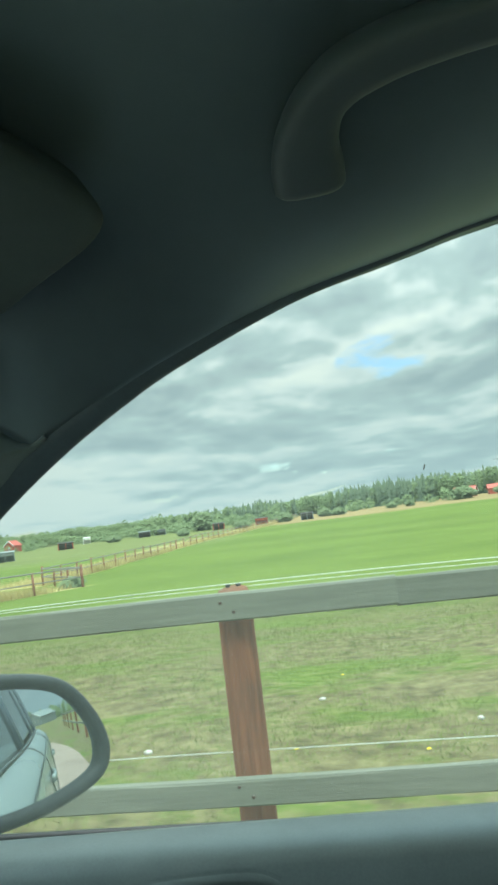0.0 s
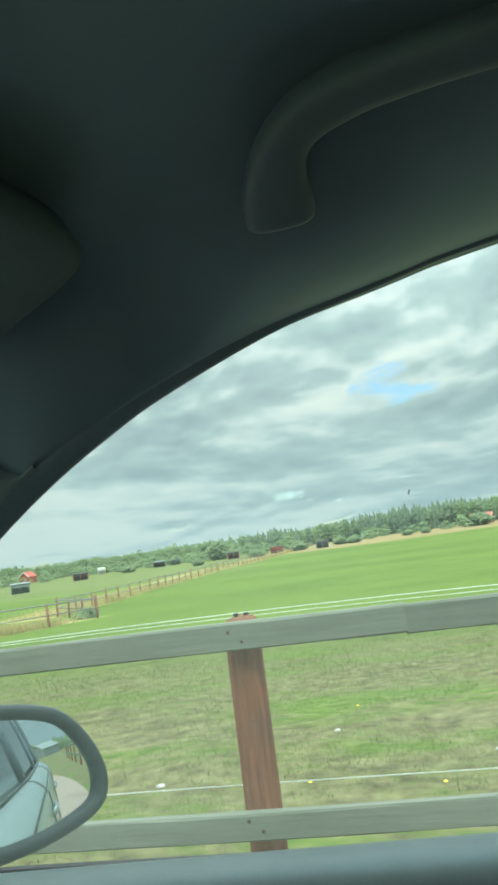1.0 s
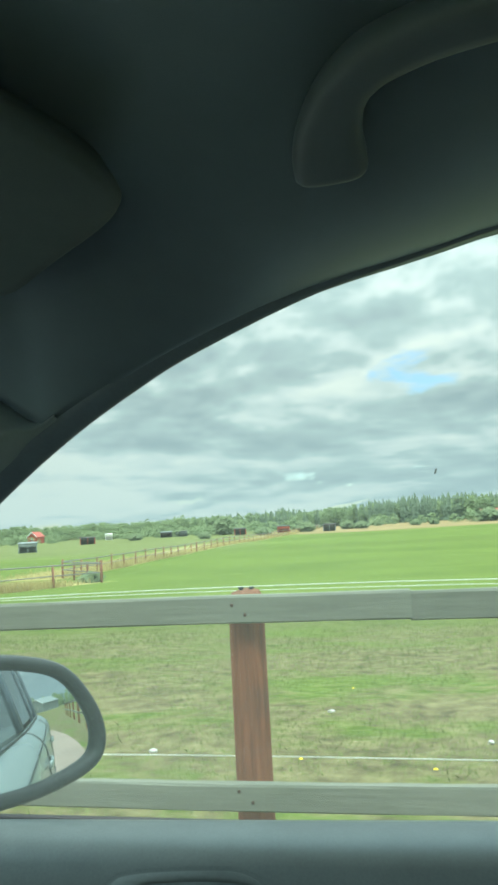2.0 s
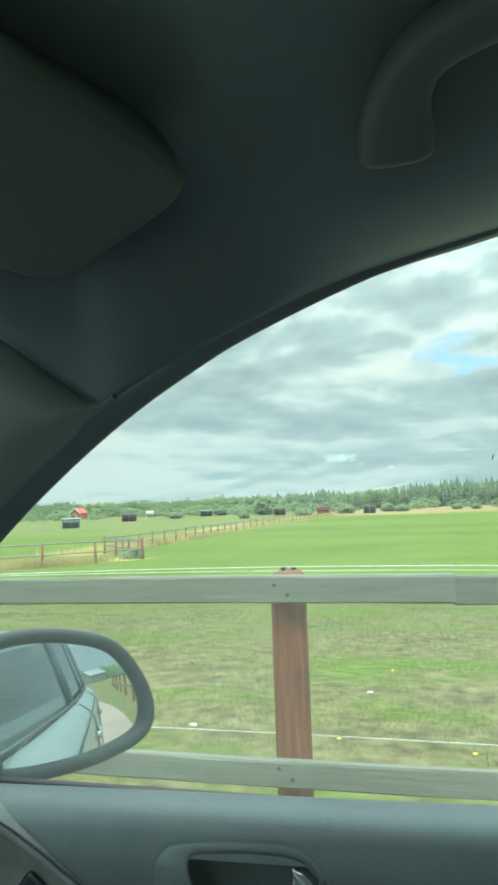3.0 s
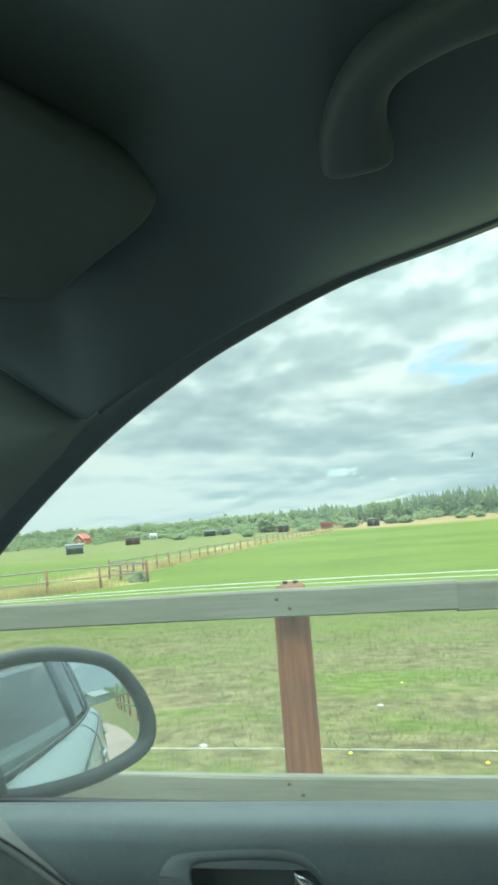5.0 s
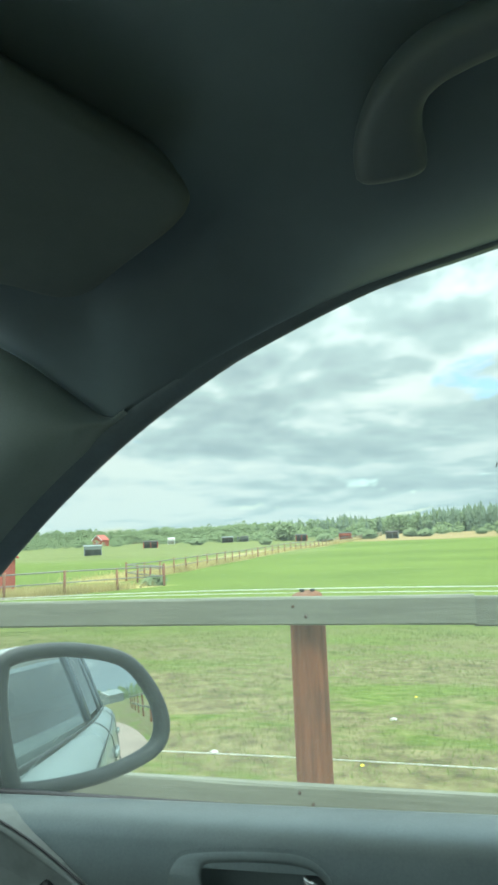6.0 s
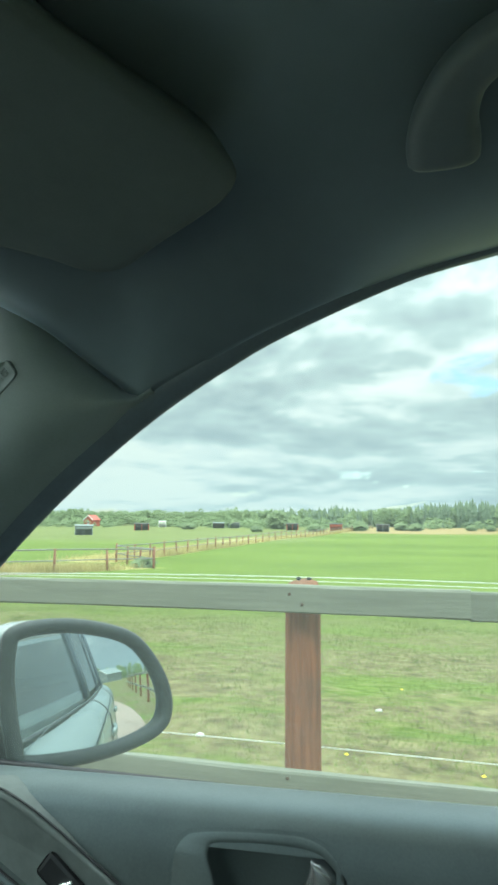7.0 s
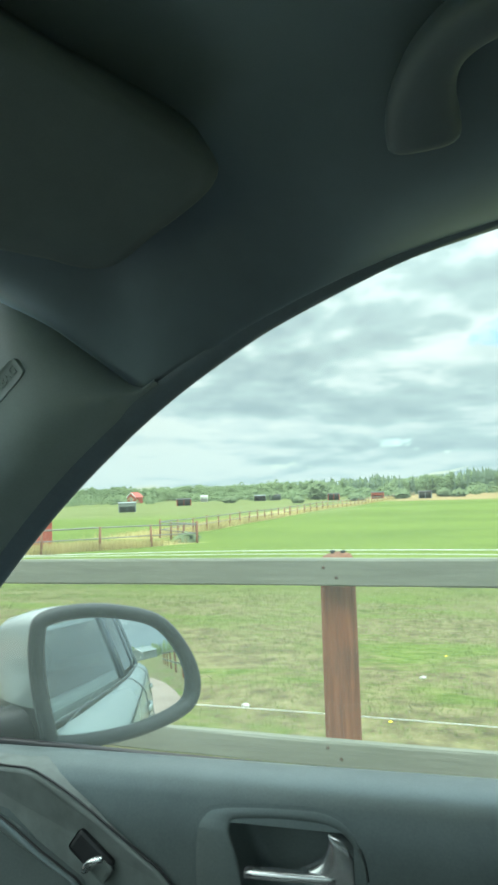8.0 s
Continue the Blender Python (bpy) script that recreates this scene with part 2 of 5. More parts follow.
M_STONE = shader("pale_stone", (0.42, 0.41, 0.37), 0.9, vary=0.2, scale=14, fine=80, bump=0.4, depth=0.004)
M_BARK = shader("bark", (0.10, 0.08, 0.06), 0.95, vary=0.3, scale=2, fine=20)


def leaf_mat(name, lo, hi, scale, clear=0.6):
    """Foliage and grass: each leaf or clump differs a little, and whole patches differ."""
    m = bpy.data.materials.new(name)
    m.use_nodes = True
    nt = m.node_tree
    N, L = nt.nodes.new, nt.links.new
    p = nt.nodes["Principled BSDF"]
    p.inputs["Roughness"].default_value = 0.75
    p.inputs["Specular IOR Level"].default_value = 0.2
    geo = N("ShaderNodeNewGeometry")
    n = N("ShaderNodeTexNoise")
    n.inputs["Scale"].default_value, n.inputs["Detail"].default_value = scale, 4
    L(geo.outputs["Position"], n.inputs["Vector"])
    ad = N("ShaderNodeMath")
    ad.operation = "MULTIPLY_ADD"
    L(geo.outputs["Random Per Island"], ad.inputs[0])
    ad.inputs[1].default_value = 0.35
    L(n.outputs[0], ad.inputs[2])
    r = N("ShaderNodeValToRGB")
    r.color_ramp.elements[0].position, r.color_ramp.elements[0].color = 0.42, (*lo, 1)
    r.color_ramp.elements[1].position, r.color_ramp.elements[1].color = 0.92, (*hi, 1)
    L(ad.outputs[0], r.inputs[0])
    L(r.outputs[0], p.inputs["Base Color"])
    tl, mx = N("ShaderNodeBsdfTranslucent"), N("ShaderNodeMixShader")
    L(r.outputs[0], tl.inputs[0])
    mx.inputs[0].default_value = clear
    L(p.outputs[0], mx.inputs[1])
    L(tl.outputs[0], mx.inputs[2])
    L(mx.outputs[0], nt.nodes["Material Output"].inputs[0])
    return m


M_SPRUCE = leaf_mat("spruce_needles", (0.088, 0.122, 0.080), (0.138, 0.182, 0.115), 0.02, 0.2)
M_BIRCH = leaf_mat("birch_leaves", (0.125, 0.175, 0.078), (0.190, 0.245, 0.115), 0.05, 0.2)
M_BUSH = leaf_mat("bush_leaves", (0.12, 0.165, 0.080), (0.19, 0.24, 0.12), 0.1, 0.2)
M_GRASS = leaf_mat("grass_blades", (0.070, 0.100, 0.018), (0.180, 0.215, 0.060), 0.7, 0.1)
M_STRAW = leaf_mat("dry_grass", (0.36, 0.31, 0.13), (0.60, 0.52, 0.26), 0.4)
M_FLOWER = shader("yellow_petals", (0.75, 0.58, 0.03), 0.7, vary=0.1)


FAR_LINE = ((-31.0, 12.5), (-17.45, 40.7), (-23.5, 48.0), (-27.0, 95.0), (-25.5, 235.0))


def field_mat():
    """Pasture: bright grass, trodden brown patches near the rails, a strip of straw far off to the right and grey stubble to the left."""
    m = bpy.data.materials.new("pasture")
    m.use_nodes = True
    nt = m.node_tree
    N, L = nt.nodes.new, nt.links.new
    p = nt.nodes["Principled BSDF"]
    p.inputs["Roughness"].default_value = 0.95
    p.inputs["Specular IOR Level"].default_value = 0.1
    geo = N("ShaderNodeNewGeometry")
    sep = N("ShaderNodeSeparateXYZ")
    L(geo.outputs["Position"], sep.inputs[0])

    def noise_(scale, detail=6, rough=0.6, stretch=(1, 1, 1)):
        mp = N("ShaderNodeMapping")
        mp.inputs["Scale"].default_value = stretch
        L(geo.outputs["Position"], mp.inputs[0])
        n = N("ShaderNodeTexNoise")
        n.inputs["Scale"].default_value, n.inputs["Detail"].default_value, n.inputs["Roughness"].default_value = scale, detail, rough
        L(mp.outputs[0], n.inputs["Vector"])
        return n.outputs[0]

    def ramp(v, stops):
        r = N("ShaderNodeValToRGB")
        e = r.color_ramp.elements
        while len(e) < len(stops):
            e.new(0.5)
        for el, (q, c) in zip(e, stops):
            el.position, el.color = q, (*c, 1)
        L(v, r.inputs[0])
        return r.outputs[0]

    def mix(f, a, b):
        n = N("ShaderNodeMix")
        n.data_type = "RGBA"
        L(f, n.inputs["Factor"])
        L(a, n.inputs[6])
        L(b, n.inputs[7])
        return n.outputs[2]

    def span(v, lo, hi):
        n = N("ShaderNodeMapRange")
        n.interpolation_type = "SMOOTHSTEP"
        n.inputs[1].default_value, n.inputs[2].default_value = lo, hi
        L(v, n.inputs[0])
        return n.outputs[0]

    def op(kind, a, b):
        n = N("ShaderNodeMath")
        n.operation = kind
        for i, v in enumerate((a, b)):
            if isinstance(v, (int, float)):
                n.inputs[i].default_value = v
            else:
                L(v, n.inputs[i])
        return n.outputs[0]

    x, y = sep.outputs[0], sep.outputs[1]
    fine = noise_(11.0, 4, 0.58, (0.55, 1, 1))
    mid = noise_(0.9, 8, 0.66, (0.45, 1, 1))
    far = noise_(0.06, 5, 0.55, (0.4, 1, 1))
    lush = ramp(op("ADD", op("MULTIPLY", far, 0.5), op("MULTIPLY", noise_(0.45, 7, 0.7, (0.4, 1, 1)), 0.5)), [(0.38, (0.084, 0.122, 0.018)), (0.62, (0.132, 0.176, 0.031))])
    tuft = ramp(fine, [(0.34, (0.068, 0.094, 0.018)), (0.50, (0.108, 0.146, 0.027)), (0.68, (0.168, 0.200, 0.052))])
    half = N("ShaderNodeMix")
    half.data_type = "RGBA"
    half.inputs["Factor"].default_value = 0.7
    L(lush, half.inputs[6])
    L(tuft, half.inputs[7])
    near_grass = half.outputs[2]
    close = span(y, 26, 9)
    grass = mix(close, lush, near_grass)
    soil = ramp(noise_(6.0, 8, 0.7), [(0.34, (0.070, 0.060, 0.030)), (0.5, (0.140, 0.124, 0.060)), (0.68, (0.215, 0.192, 0.094))])
    worn = op("MULTIPLY", span(op("ADD", mid, op("MULTIPLY", fine, 0.35)), 0.53, 0.70), span(y, 22, 6))
    one = mix(worn, grass, soil)
    # straw strip far off to the right; grey stubble far off to the left
    straw = ramp(noise_(0.15, 5, 0.6, (0.3, 1, 1)), [(0.3, (0.20, 0.150, 0.066)), (0.7, (0.31, 0.235, 0.115))])
    edge = op("ADD", y, op("MULTIPLY", op("SUBTRACT", far, 0.5), 60))
    right = span(op("ADD", x, op("MULTIPLY", y, 0.14)), -20, 6)
    two = mix(op("MULTIPLY", span(edge, 160, 174), right), one, straw)
    stub = ramp(noise_(0.2, 5, 0.6, (0.25, 1, 1)), [(0.3, (0.125, 0.135, 0.055)), (0.7, (0.215, 0.200, 0.110))])
    left = span(op("ADD", x, op("MULTIPLY", y, 0.14)), -2, -12)
    three = mix(op("MULTIPLY", op("MULTIPLY", span(edge, 88, 112), left), 0.5), two, stub)
    # straw standing along the far fence: a strip on the far side of each run
    def strip(p, q, lo, hi):
        d = (Vector(q) - Vector(p)).normalized()
        nx, ny = (-d.y, d.x) if -d.y < 0 else (d.y, -d.x)
        off = op("SUBTRACT", op("ADD", op("MULTIPLY", x, nx), op("MULTIPLY", y, ny)), nx * p[0] + ny * p[1])
        off = op("ADD", off, op("MULTIPLY", op("SUBTRACT", mid, 0.5), 2.0))
        run = op("SUBTRACT", op("ADD", op("MULTIPLY", x, d.x), op("MULTIPLY", y, d.y)), d.x * p[0] + d.y * p[1])
        length = (Vector(q) - Vector(p)).length
        across = op("MULTIPLY", span(off, -0.5, 0.4), span(off, hi, lo))
        return op("MULTIPLY", across, op("MULTIPLY", span(run, -1.5, 0), span(run, length + 1.5, length)))

    b1 = strip(FAR_LINE[0], FAR_LINE[1], 1.8, 4.5)
    b2 = op("MAXIMUM", strip(FAR_LINE[2], FAR_LINE[3], 4.0, 7.0), strip(FAR_LINE[3], FAR_LINE[4], 4.0, 9.0))
    dry = ramp(noise_(0.8, 6, 0.65), [(0.3, (0.34, 0.29, 0.11)), (0.7, (0.55, 0.47, 0.22))])
    four = mix(op("MULTIPLY", op("MAXIMUM", b1, b2), 0.9), three, dry)
    L(four, p.inputs["Base Color"])
    bn = N("ShaderNodeBump")
    bn.inputs["Strength"].default_value, bn.inputs["Distance"].default_value = 0.22, 0.015
    L(fine, bn.inputs["Height"])
    L(bn.outputs[0], p.inputs["Normal"])
    return m


M_FIELD = field_mat()
M_ROAD = shader("gravel_road", (0.265, 0.200, 0.165), 0.95, vary=0.22, scale=1.2, fine=60, bump=0.6, depth=0.01)


# ---- mesh helpers ----
def mesh_from(name, verts, faces, material, smooth=True):
    me = bpy.data.meshes.new(name)
    me.from_pydata([tuple(v) for v in verts], [], faces)
    me.materials.append(material)
    if smooth:
        me.polygons.foreach_set("use_smooth", [True] * len(me.polygons))
    me.update()
    return me


def thing(name, label, category, at=(0, 0, 0), group="", kind=""):
    ob = new(name)
    ob.matrix_world = Matrix.Translation(at)
    ob.empty_display_size = 0.1
    return tagged(ob, label, category, group, kind)


def part(name, me, parent, label=""):
    """Links a mesh, given in world places, as one object under its thing."""
    ob = new(name, me)
    ob.parent = parent
    ob.matrix_parent_inverse = parent.matrix_world.inverted()
    if label:
        ob["label"] = label
    bpy.context.view_layer.update()
    return ob


def grid_mesh(name, rows, material, close=False, flip=False, skip=()):
    """A sheet from rows of places, all of one length."""
    nr, nc = len(rows), len(rows[0])
    verts = [v for r in rows for v in r]
    faces = []
    for i in range(nr - 1 + (1 if close else 0)):
        for j in range(nc - 1):
            if (i, j) in skip:
                continue
            a, b = i * nc + j, ((i + 1) % nr) * nc + j
            f = (a, a + 1, b + 1, b)
            faces.append(f[::-1] if flip else f)
    return mesh_from(name, verts, faces, material)


def solid(me, thick, offset=1.0):
    """Gives a sheet thickness, for real edges."""
    bm = bmesh.new()
    bm.from_mesh(me)
    bmesh.ops.solidify(bm, geom=bm.faces[:], thickness=thick * offset)
    bm.to_mesh(me)
    bm.free()
    return me


def bm_mesh(name, bm, material, smooth=False):
    me = bpy.data.meshes.new(name)
    bm.normal_update()
    bm.to_mesh(me)
    bm.free()
    me.materials.append(material)
    if smooth:
        me.polygons.foreach_set("use_smooth", [True] * len(me.polygons))
    return me


def box(name, size, at, material, bevel=0.0, rot=None, segments=2):
    bm = bmesh.new()
    bmesh.ops.create_cube(bm, size=1)
    bmesh.ops.scale(bm, vec=size, verts=bm.verts)
    if bevel:
        bmesh.ops.bevel(bm, geom=bm.edges[:], offset=bevel, segments=segments, affect="EDGES", profile=0.5)
    m = Matrix.Translation(at) @ (rot.to_4x4() if rot else Matrix())
    bmesh.ops.transform(bm, matrix=m, verts=bm.verts)
    return bm_mesh(name, bm, material, smooth=False)


def spline(pts, n):
    """A smooth curve through a few control places."""
    p = [Vector(q) for q in pts]
    p = [2 * p[0] - p[1], *p, 2 * p[-1] - p[-2]]
    out = []
    segs = len(p) - 3
    for k in range(n):
        u = k / (n - 1) * segs
        i = min(int(u), segs - 1)
        t = u - i
        a, b, c, d = p[i : i + 4]
        out.append(0.5 * ((2 * b) + (c - a) * t + (2 * a - 5 * b + 4 * c - d) * t * t + (3 * b - a - 3 * c + d) * t**3))
    return out


def closed_spline(pts, n):
    p = [Vector(q) for q in pts]
    out = []
    m = len(p)
    for k in range(n):
        u = k / n * m
        i = int(u)
        t = u - i
        a, b, c, d = (p[(i + o) % m] for o in (-1, 0, 1, 2))
        out.append(0.5 * ((2 * b) + (c - a) * t + (2 * a - 5 * b + 4 * c - d) * t * t + (3 * b - a - 3 * c + d) * t**3))
    return out


def sweep(name, path, section, material, up=Vector((0, 0, 1)), caps=True):
    """A section (pairs across, up) carried along a path of places; section may be a function of the station."""
    rings = []
    n = len(path)
    for i, q in enumerate(path):
        t = (path[min(i + 1, n - 1)] - path[max(i - 1, 0)]).normalized()
        side = t.cross(up).normalized()
        above = side.cross(t).normalized()
        sec = section(i / (n - 1)) if callable(section) else section
        rings.append([q + side * a + above * b for a, b in sec])
    k = len(rings[0])
    verts = [v for r in rings for v in r]
    faces = [(i * k + j, i * k + (j + 1) % k, (i + 1) * k + (j + 1) % k, (i + 1) * k + j) for i in range(n - 1) for j in range(k)]
    if caps:
        faces += [tuple(range(k))[::-1], tuple((n - 1) * k + j for j in range(k))]
    return mesh_from(name, verts, faces, material)


def ellipse(a, b, n=16, power=2.0):
    out = []
    for i in range(n):
        w = 2 * math.pi * i / n
        c, s = math.cos(w), math.sin(w)
        out.append((a * math.copysign(abs(c) ** (2 / power), c), b * math.copysign(abs(s) ** (2 / power), s)))
    return out


def open_crown(me, lift):
    """Leaf normals leaned upwards and outwards, as a crown or sward of many leaves takes the light of the sky."""
    face = np.empty(3 * len(me.polygons))
    me.polygons.foreach_get("normal", face)
    face = face.reshape(-1, 3)
    face = face * (1 - lift) + np.array((0, 0, lift))
    face /= np.linalg.norm(face, axis=1)[:, None] + 1e-9
    me.polygons.foreach_set("use_smooth", [True] * len(me.polygons))
    me.normals_split_custom_set(np.repeat(face, 3, axis=0).tolist())
    return me


# ---- ground ----
def smooth_step(v, lo, hi):
    t = min(1.0, max(0.0, (v - lo) / (hi - lo)))
    return t * t * (3 - 2 * t)


def ground_z(x, y):
    """The pasture falls away from the road, lies low, and climbs towards the woods."""
    z = -0.03 - 1.2 * smooth_step(y, 3.0, 26) + 2.9 * smooth_step(y, 50, 300) + 6.0 * smooth_step(y, 300, 900)
    if y > 1.6:
        z += 0.05 * smooth_step(y, 1.6, 5) * noise.noise((x * 0.45, y * 0.45, 0.2)) + 0.02 * noise.noise((x * 2.1, y * 2.1, 7.0)) * smooth_step(y, 1.6, 2.4)
        z += 0.35 * smooth_step(y, 20, 60) * noise.noise((x * 0.03, y * 0.03, 4.0))
    return z


def build_ground():
    def axis(edges):
        out = []
        for lo, hi, step in edges:
            out += list(np.arange(lo, hi, step))
        return out

    xs = axis([(-3000, -600, 300), (-600, -120, 24), (-120, -24, 4), (-24, -6, 0.6), (-6, 4, 0.2), (4, 24, 1.0), (24, 200, 10), (200, 3001, 280)])
    ys = axis([(-3000, -100, 290), (-100, -4, 8), (-4, 1.6, 0.4), (1.6, 9, 0.15), (9, 24, 0.6), (24, 120, 3), (120, 420, 12), (420, 3001, 200)])
    rows = [[(x, y, ground_z(x, y)) for x in xs] for y in ys]
    me = grid_mesh("ground", rows, M_FIELD)
    tagged(new("ground", me), "green pasture with trodden brown patches and far straw", "field", kind="structure")
    # gravel lane under the car
    cols = [-2.6, -2.2, -1.0, 0.0, 0.8, 1.45, 1.68]
    zz = [-0.06, 0.0, 0.015, 0.02, 0.01, 0.0, -0.06]
    xs2 = list(np.arange(-40, 80, 1.0))
    rows = [[(x, c + 0.05 * noise.noise((x * 0.4, i, 0)) * (i in (0, 1, 5, 6)) + (0.9 * smooth_step(x, 6, 60) * -14), z) for i, (c, z) in enumerate(zip(cols, zz))] for x in xs2]
    tagged(new("road", grid_mesh("road", rows, M_ROAD, flip=True)), "pale gravel lane between grass verges", "road", kind="structure")


build_ground()

# ---- the car ----
EDGE = spline([(-0.64, 0, 0.965), (-0.55, 0, 1.047), (-0.461, 0, 1.131), (-0.384, 0, 1.197), (-0.314, 0, 1.249), (-0.252, 0, 1.289), (-0.194, 0, 1.320),
               (-0.141, 0, 1.344), (-0.045, 0, 1.377), (0.041, 0, 1.396), (0.121, 0, 1.411), (0.30, 0, 1.428), (0.58, 0, 1.430)], 121)
EDGE_X, EDGE_Z = [p.x for p in EDGE], [p.z for p in EDGE]


def pane_y(z):
    """The side glass leans inwards as it rises."""
    return 0.665 - 0.30 * (z - 0.97)


def edge_z(x):
    return float(np.interp(x, EDGE_X, EDGE_Z))


def edge_place(i):
    return Vector((EDGE_X[i], pane_y(EDGE_Z[i]), EDGE_Z[i]))


def edge_normal(i):
    a, b = edge_place(max(i - 1, 0)), edge_place(min(i + 1, len(EDGE_X) - 1))
    t = (b - a).normalized()
    return Vector((0, 1, 0.30)).normalized().cross(t).normalized() * -1


def seal_width(x):
    return 0.0025 + 0.0145 * smooth_step(-x, -0.08, 0.38)


def seal_depth(x):
    """How far the seal stands in from the glass: slim over the door, deep down the pillar."""
    return 0.0030 + 0.0050 * smooth_step(-x, -0.15, 0.32)


car = thing("car", "silver passenger car, dark grey cabin, seen from inside", "car")


def inner_edge(i):
    """Where the trim meets the dark door seal."""
    n = edge_normal(i)
    if n.z < 0:
        n = -n
    return edge_place(i) + n * seal_width(EDGE_X[i]) + Vector((0, -seal_depth(EDGE_X[i]), 0)), n


def build_seal():
    rows = []
    for i in range(len(EDGE_X)):
        e, n = edge_place(i), inner_edge(i)[1]
        w = seal_width(EDGE_X[i])
        sec = [(0.016, 0.016), (0.004, 0.010), (0.0005, 0.002), (0.0, -0.003), (0.25 * w, -0.006), (0.8 * w, -0.0075), (w + 0.002, -0.009), (w + 0.010, -0.004)]
        deep = seal_depth(EDGE_X[i]) / 0.008
        rows.append([e + n * a + Vector((0, b * (deep if b < 0 else 1), 0)) for a, b in sec])
    part("window_seal", grid_mesh("window_seal", rows, M_SEAL), car, "dark rubber seal round the window")


def roof_z(y):
    return 1.43 + 0.07 * (1 - min(1.0, (y / 0.55) ** 2))


def build_headliner():
    rows = []
    ins = [0, 0.003, 0.008, 0.015, 0.024, 0.036, 0.05, 0.066, 0.085, 0.11, 0.14, 0.18, 0.24, 0.34, 0.5, 0.7, 0.9, 1.05, 1.1]
    xs = [-0.50 + 0.008 * k for k in range(94)] + [0.28, 0.36, 0.46, 0.58, 0.8, 1.1, 1.5, 1.8]
    inner = [inner_edge(j)[0] for j in range(0, len(EDGE_X), 4)]

    def lower_line(x):
        """Where the cloth ends: along the pillar joint in front, along the window seal behind."""
        if x < -0.268:
            return 0.561 - 0.018 * smooth_step(-x, 0.268, 0.40), 1.2860 + (-0.268 - x) * 0.80 - 0.02 * smooth_step(-x, 0.35, 0.45)
        z = float(np.interp(x, [p.x for p in inner], [p.z for p in inner]))
        return float(np.interp(x, [p.x for p in inner], [p.y for p in inner])), z

    for x in xs:
        y0, z0 = lower_line(x)
        z_soft = sum(lower_line(x + 0.016 * k)[1] for k in range(-8, 9)) / 17 if x < -0.15 else z0
        row = [(x, y0 + 0.016, z0 - 0.001)]
        for b in ins:
            y = y0 - b
            flat = smooth_step(x, -0.20, 0.02)
            g = (1 - flat) * (1 - math.exp(-((b / 0.054) ** 1.2))) + flat * (1 - math.exp(-((b / 0.115) ** 2)))
            rz = roof_z(y) - 0.05 * smooth_step(-x, 0.30, 0.5)
            zb = z_soft + (z0 - z_soft) * math.exp(-b / 0.016)
            row.append((x, y, zb + (rz - zb) * g + 0.0015 * noise.noise((x * 9, y * 9, 2))))
        rows.append(row)
    part("headliner", grid_mesh("headliner", rows, M_LINER), car, "charcoal woven cloth headliner")


def pillar_place(i, a, b):
    e, n = inner_edge(i)
    return e + n * a + Vector((0, -b, 0))


def build_pillar():
    rows = []
    sec = [(-0.004, -0.006), (0.0, 0.001), (0.005, 0.010), (0.010, 0.0170), (0.016, 0.0225), (0.023, 0.0265), (0.032, 0.0290), (0.045, 0.0295), (0.062, 0.0270), (0.085, 0.0215), (0.11, 0.0130), (0.15, -0.006), (0.18, -0.028), (0.22, -0.056)]
    last = max(i for i, x in enumerate(EDGE_X) if x < -0.25)
    for i in range(last + 1):
        # towards the joint the trim dives behind the headliner
        dive = 0.024 * (1 - smooth_step(-EDGE_X[i], 0.262, 0.33))
        slim = 0.10 + 0.90 * smooth_step(-EDGE_X[i], 0.262, 0.305)
        rows.append([pillar_place(i, a * slim, b - dive * max(smooth_step(a, 0.0, 0.05), smooth_step(EDGE_X[i], -0.30, -0.262))) for a, b in sec])
    pil = part("pillar_trim", grid_mesh("pillar_trim", rows, M_TRIM), car, "grey plastic windscreen pillar trim")
    # the embossed plate on the trim
    i = min(range(len(EDGE_X)), key=lambda j: abs(EDGE_X[j] + 0.342))
    t = (edge_place(i + 2) - edge_place(i - 2)).normalized()
    n = (inner_edge(i)[1] + Vector((0, 0.18, 0))).normalized()
    out = t.cross(n).normalized()
    if out.y > 0:
        out = -out
    at = pillar_place(i, 0.090, 0.0210)
    basis = Matrix((t, n, out)).transposed()
    to_trim = Matrix.Translation(at) @ basis.to_4x4()
    oval = ellipse(0.026, 0.0105, 40, 5)
    rings = [[to_trim @ Vector((px * f, py * f, pz)) for px, py in oval] for f, pz in ((1.0, -0.003), (1.0, 0.0004), (0.985, 0.0009), (0.94, 0.0010), (0.925, 0.0006), (0.3, 0.0006))]
    verts = [v for r in rings for v in r]
    faces = [(i * 40 + j, i * 40 + (j + 1) % 40, (i + 1) * 40 + (j + 1) % 40, (i + 1) * 40 + j) for i in range(5) for j in range(40)]
    faces.append(tuple(200 + j for j in range(40)))
    plate = part("emblem_plate", mesh_from("emblem_plate", verts, faces, M_TRIM), pil, "raised plate lettered AIRBAG")
    cu = bpy.data.curves.new("letters", "FONT")
    cu.body, cu.size, cu.extrude, cu.align_x, cu.align_y = "AIRBAG", 0.0115, 0.0003, "CENTER", "CENTER"
    tmp = bpy.data.objects.new("letters", cu)
    me = bpy.data.meshes.new_from_object(tmp)
    bpy.data.objects.remove(tmp)
    me.materials.clear()
    me.materials.append(M_TRIM)
    me.transform(Matrix.Translation(at + out * 0.0011) @ basis.to_4x4())
    part("lettering", me, plate)


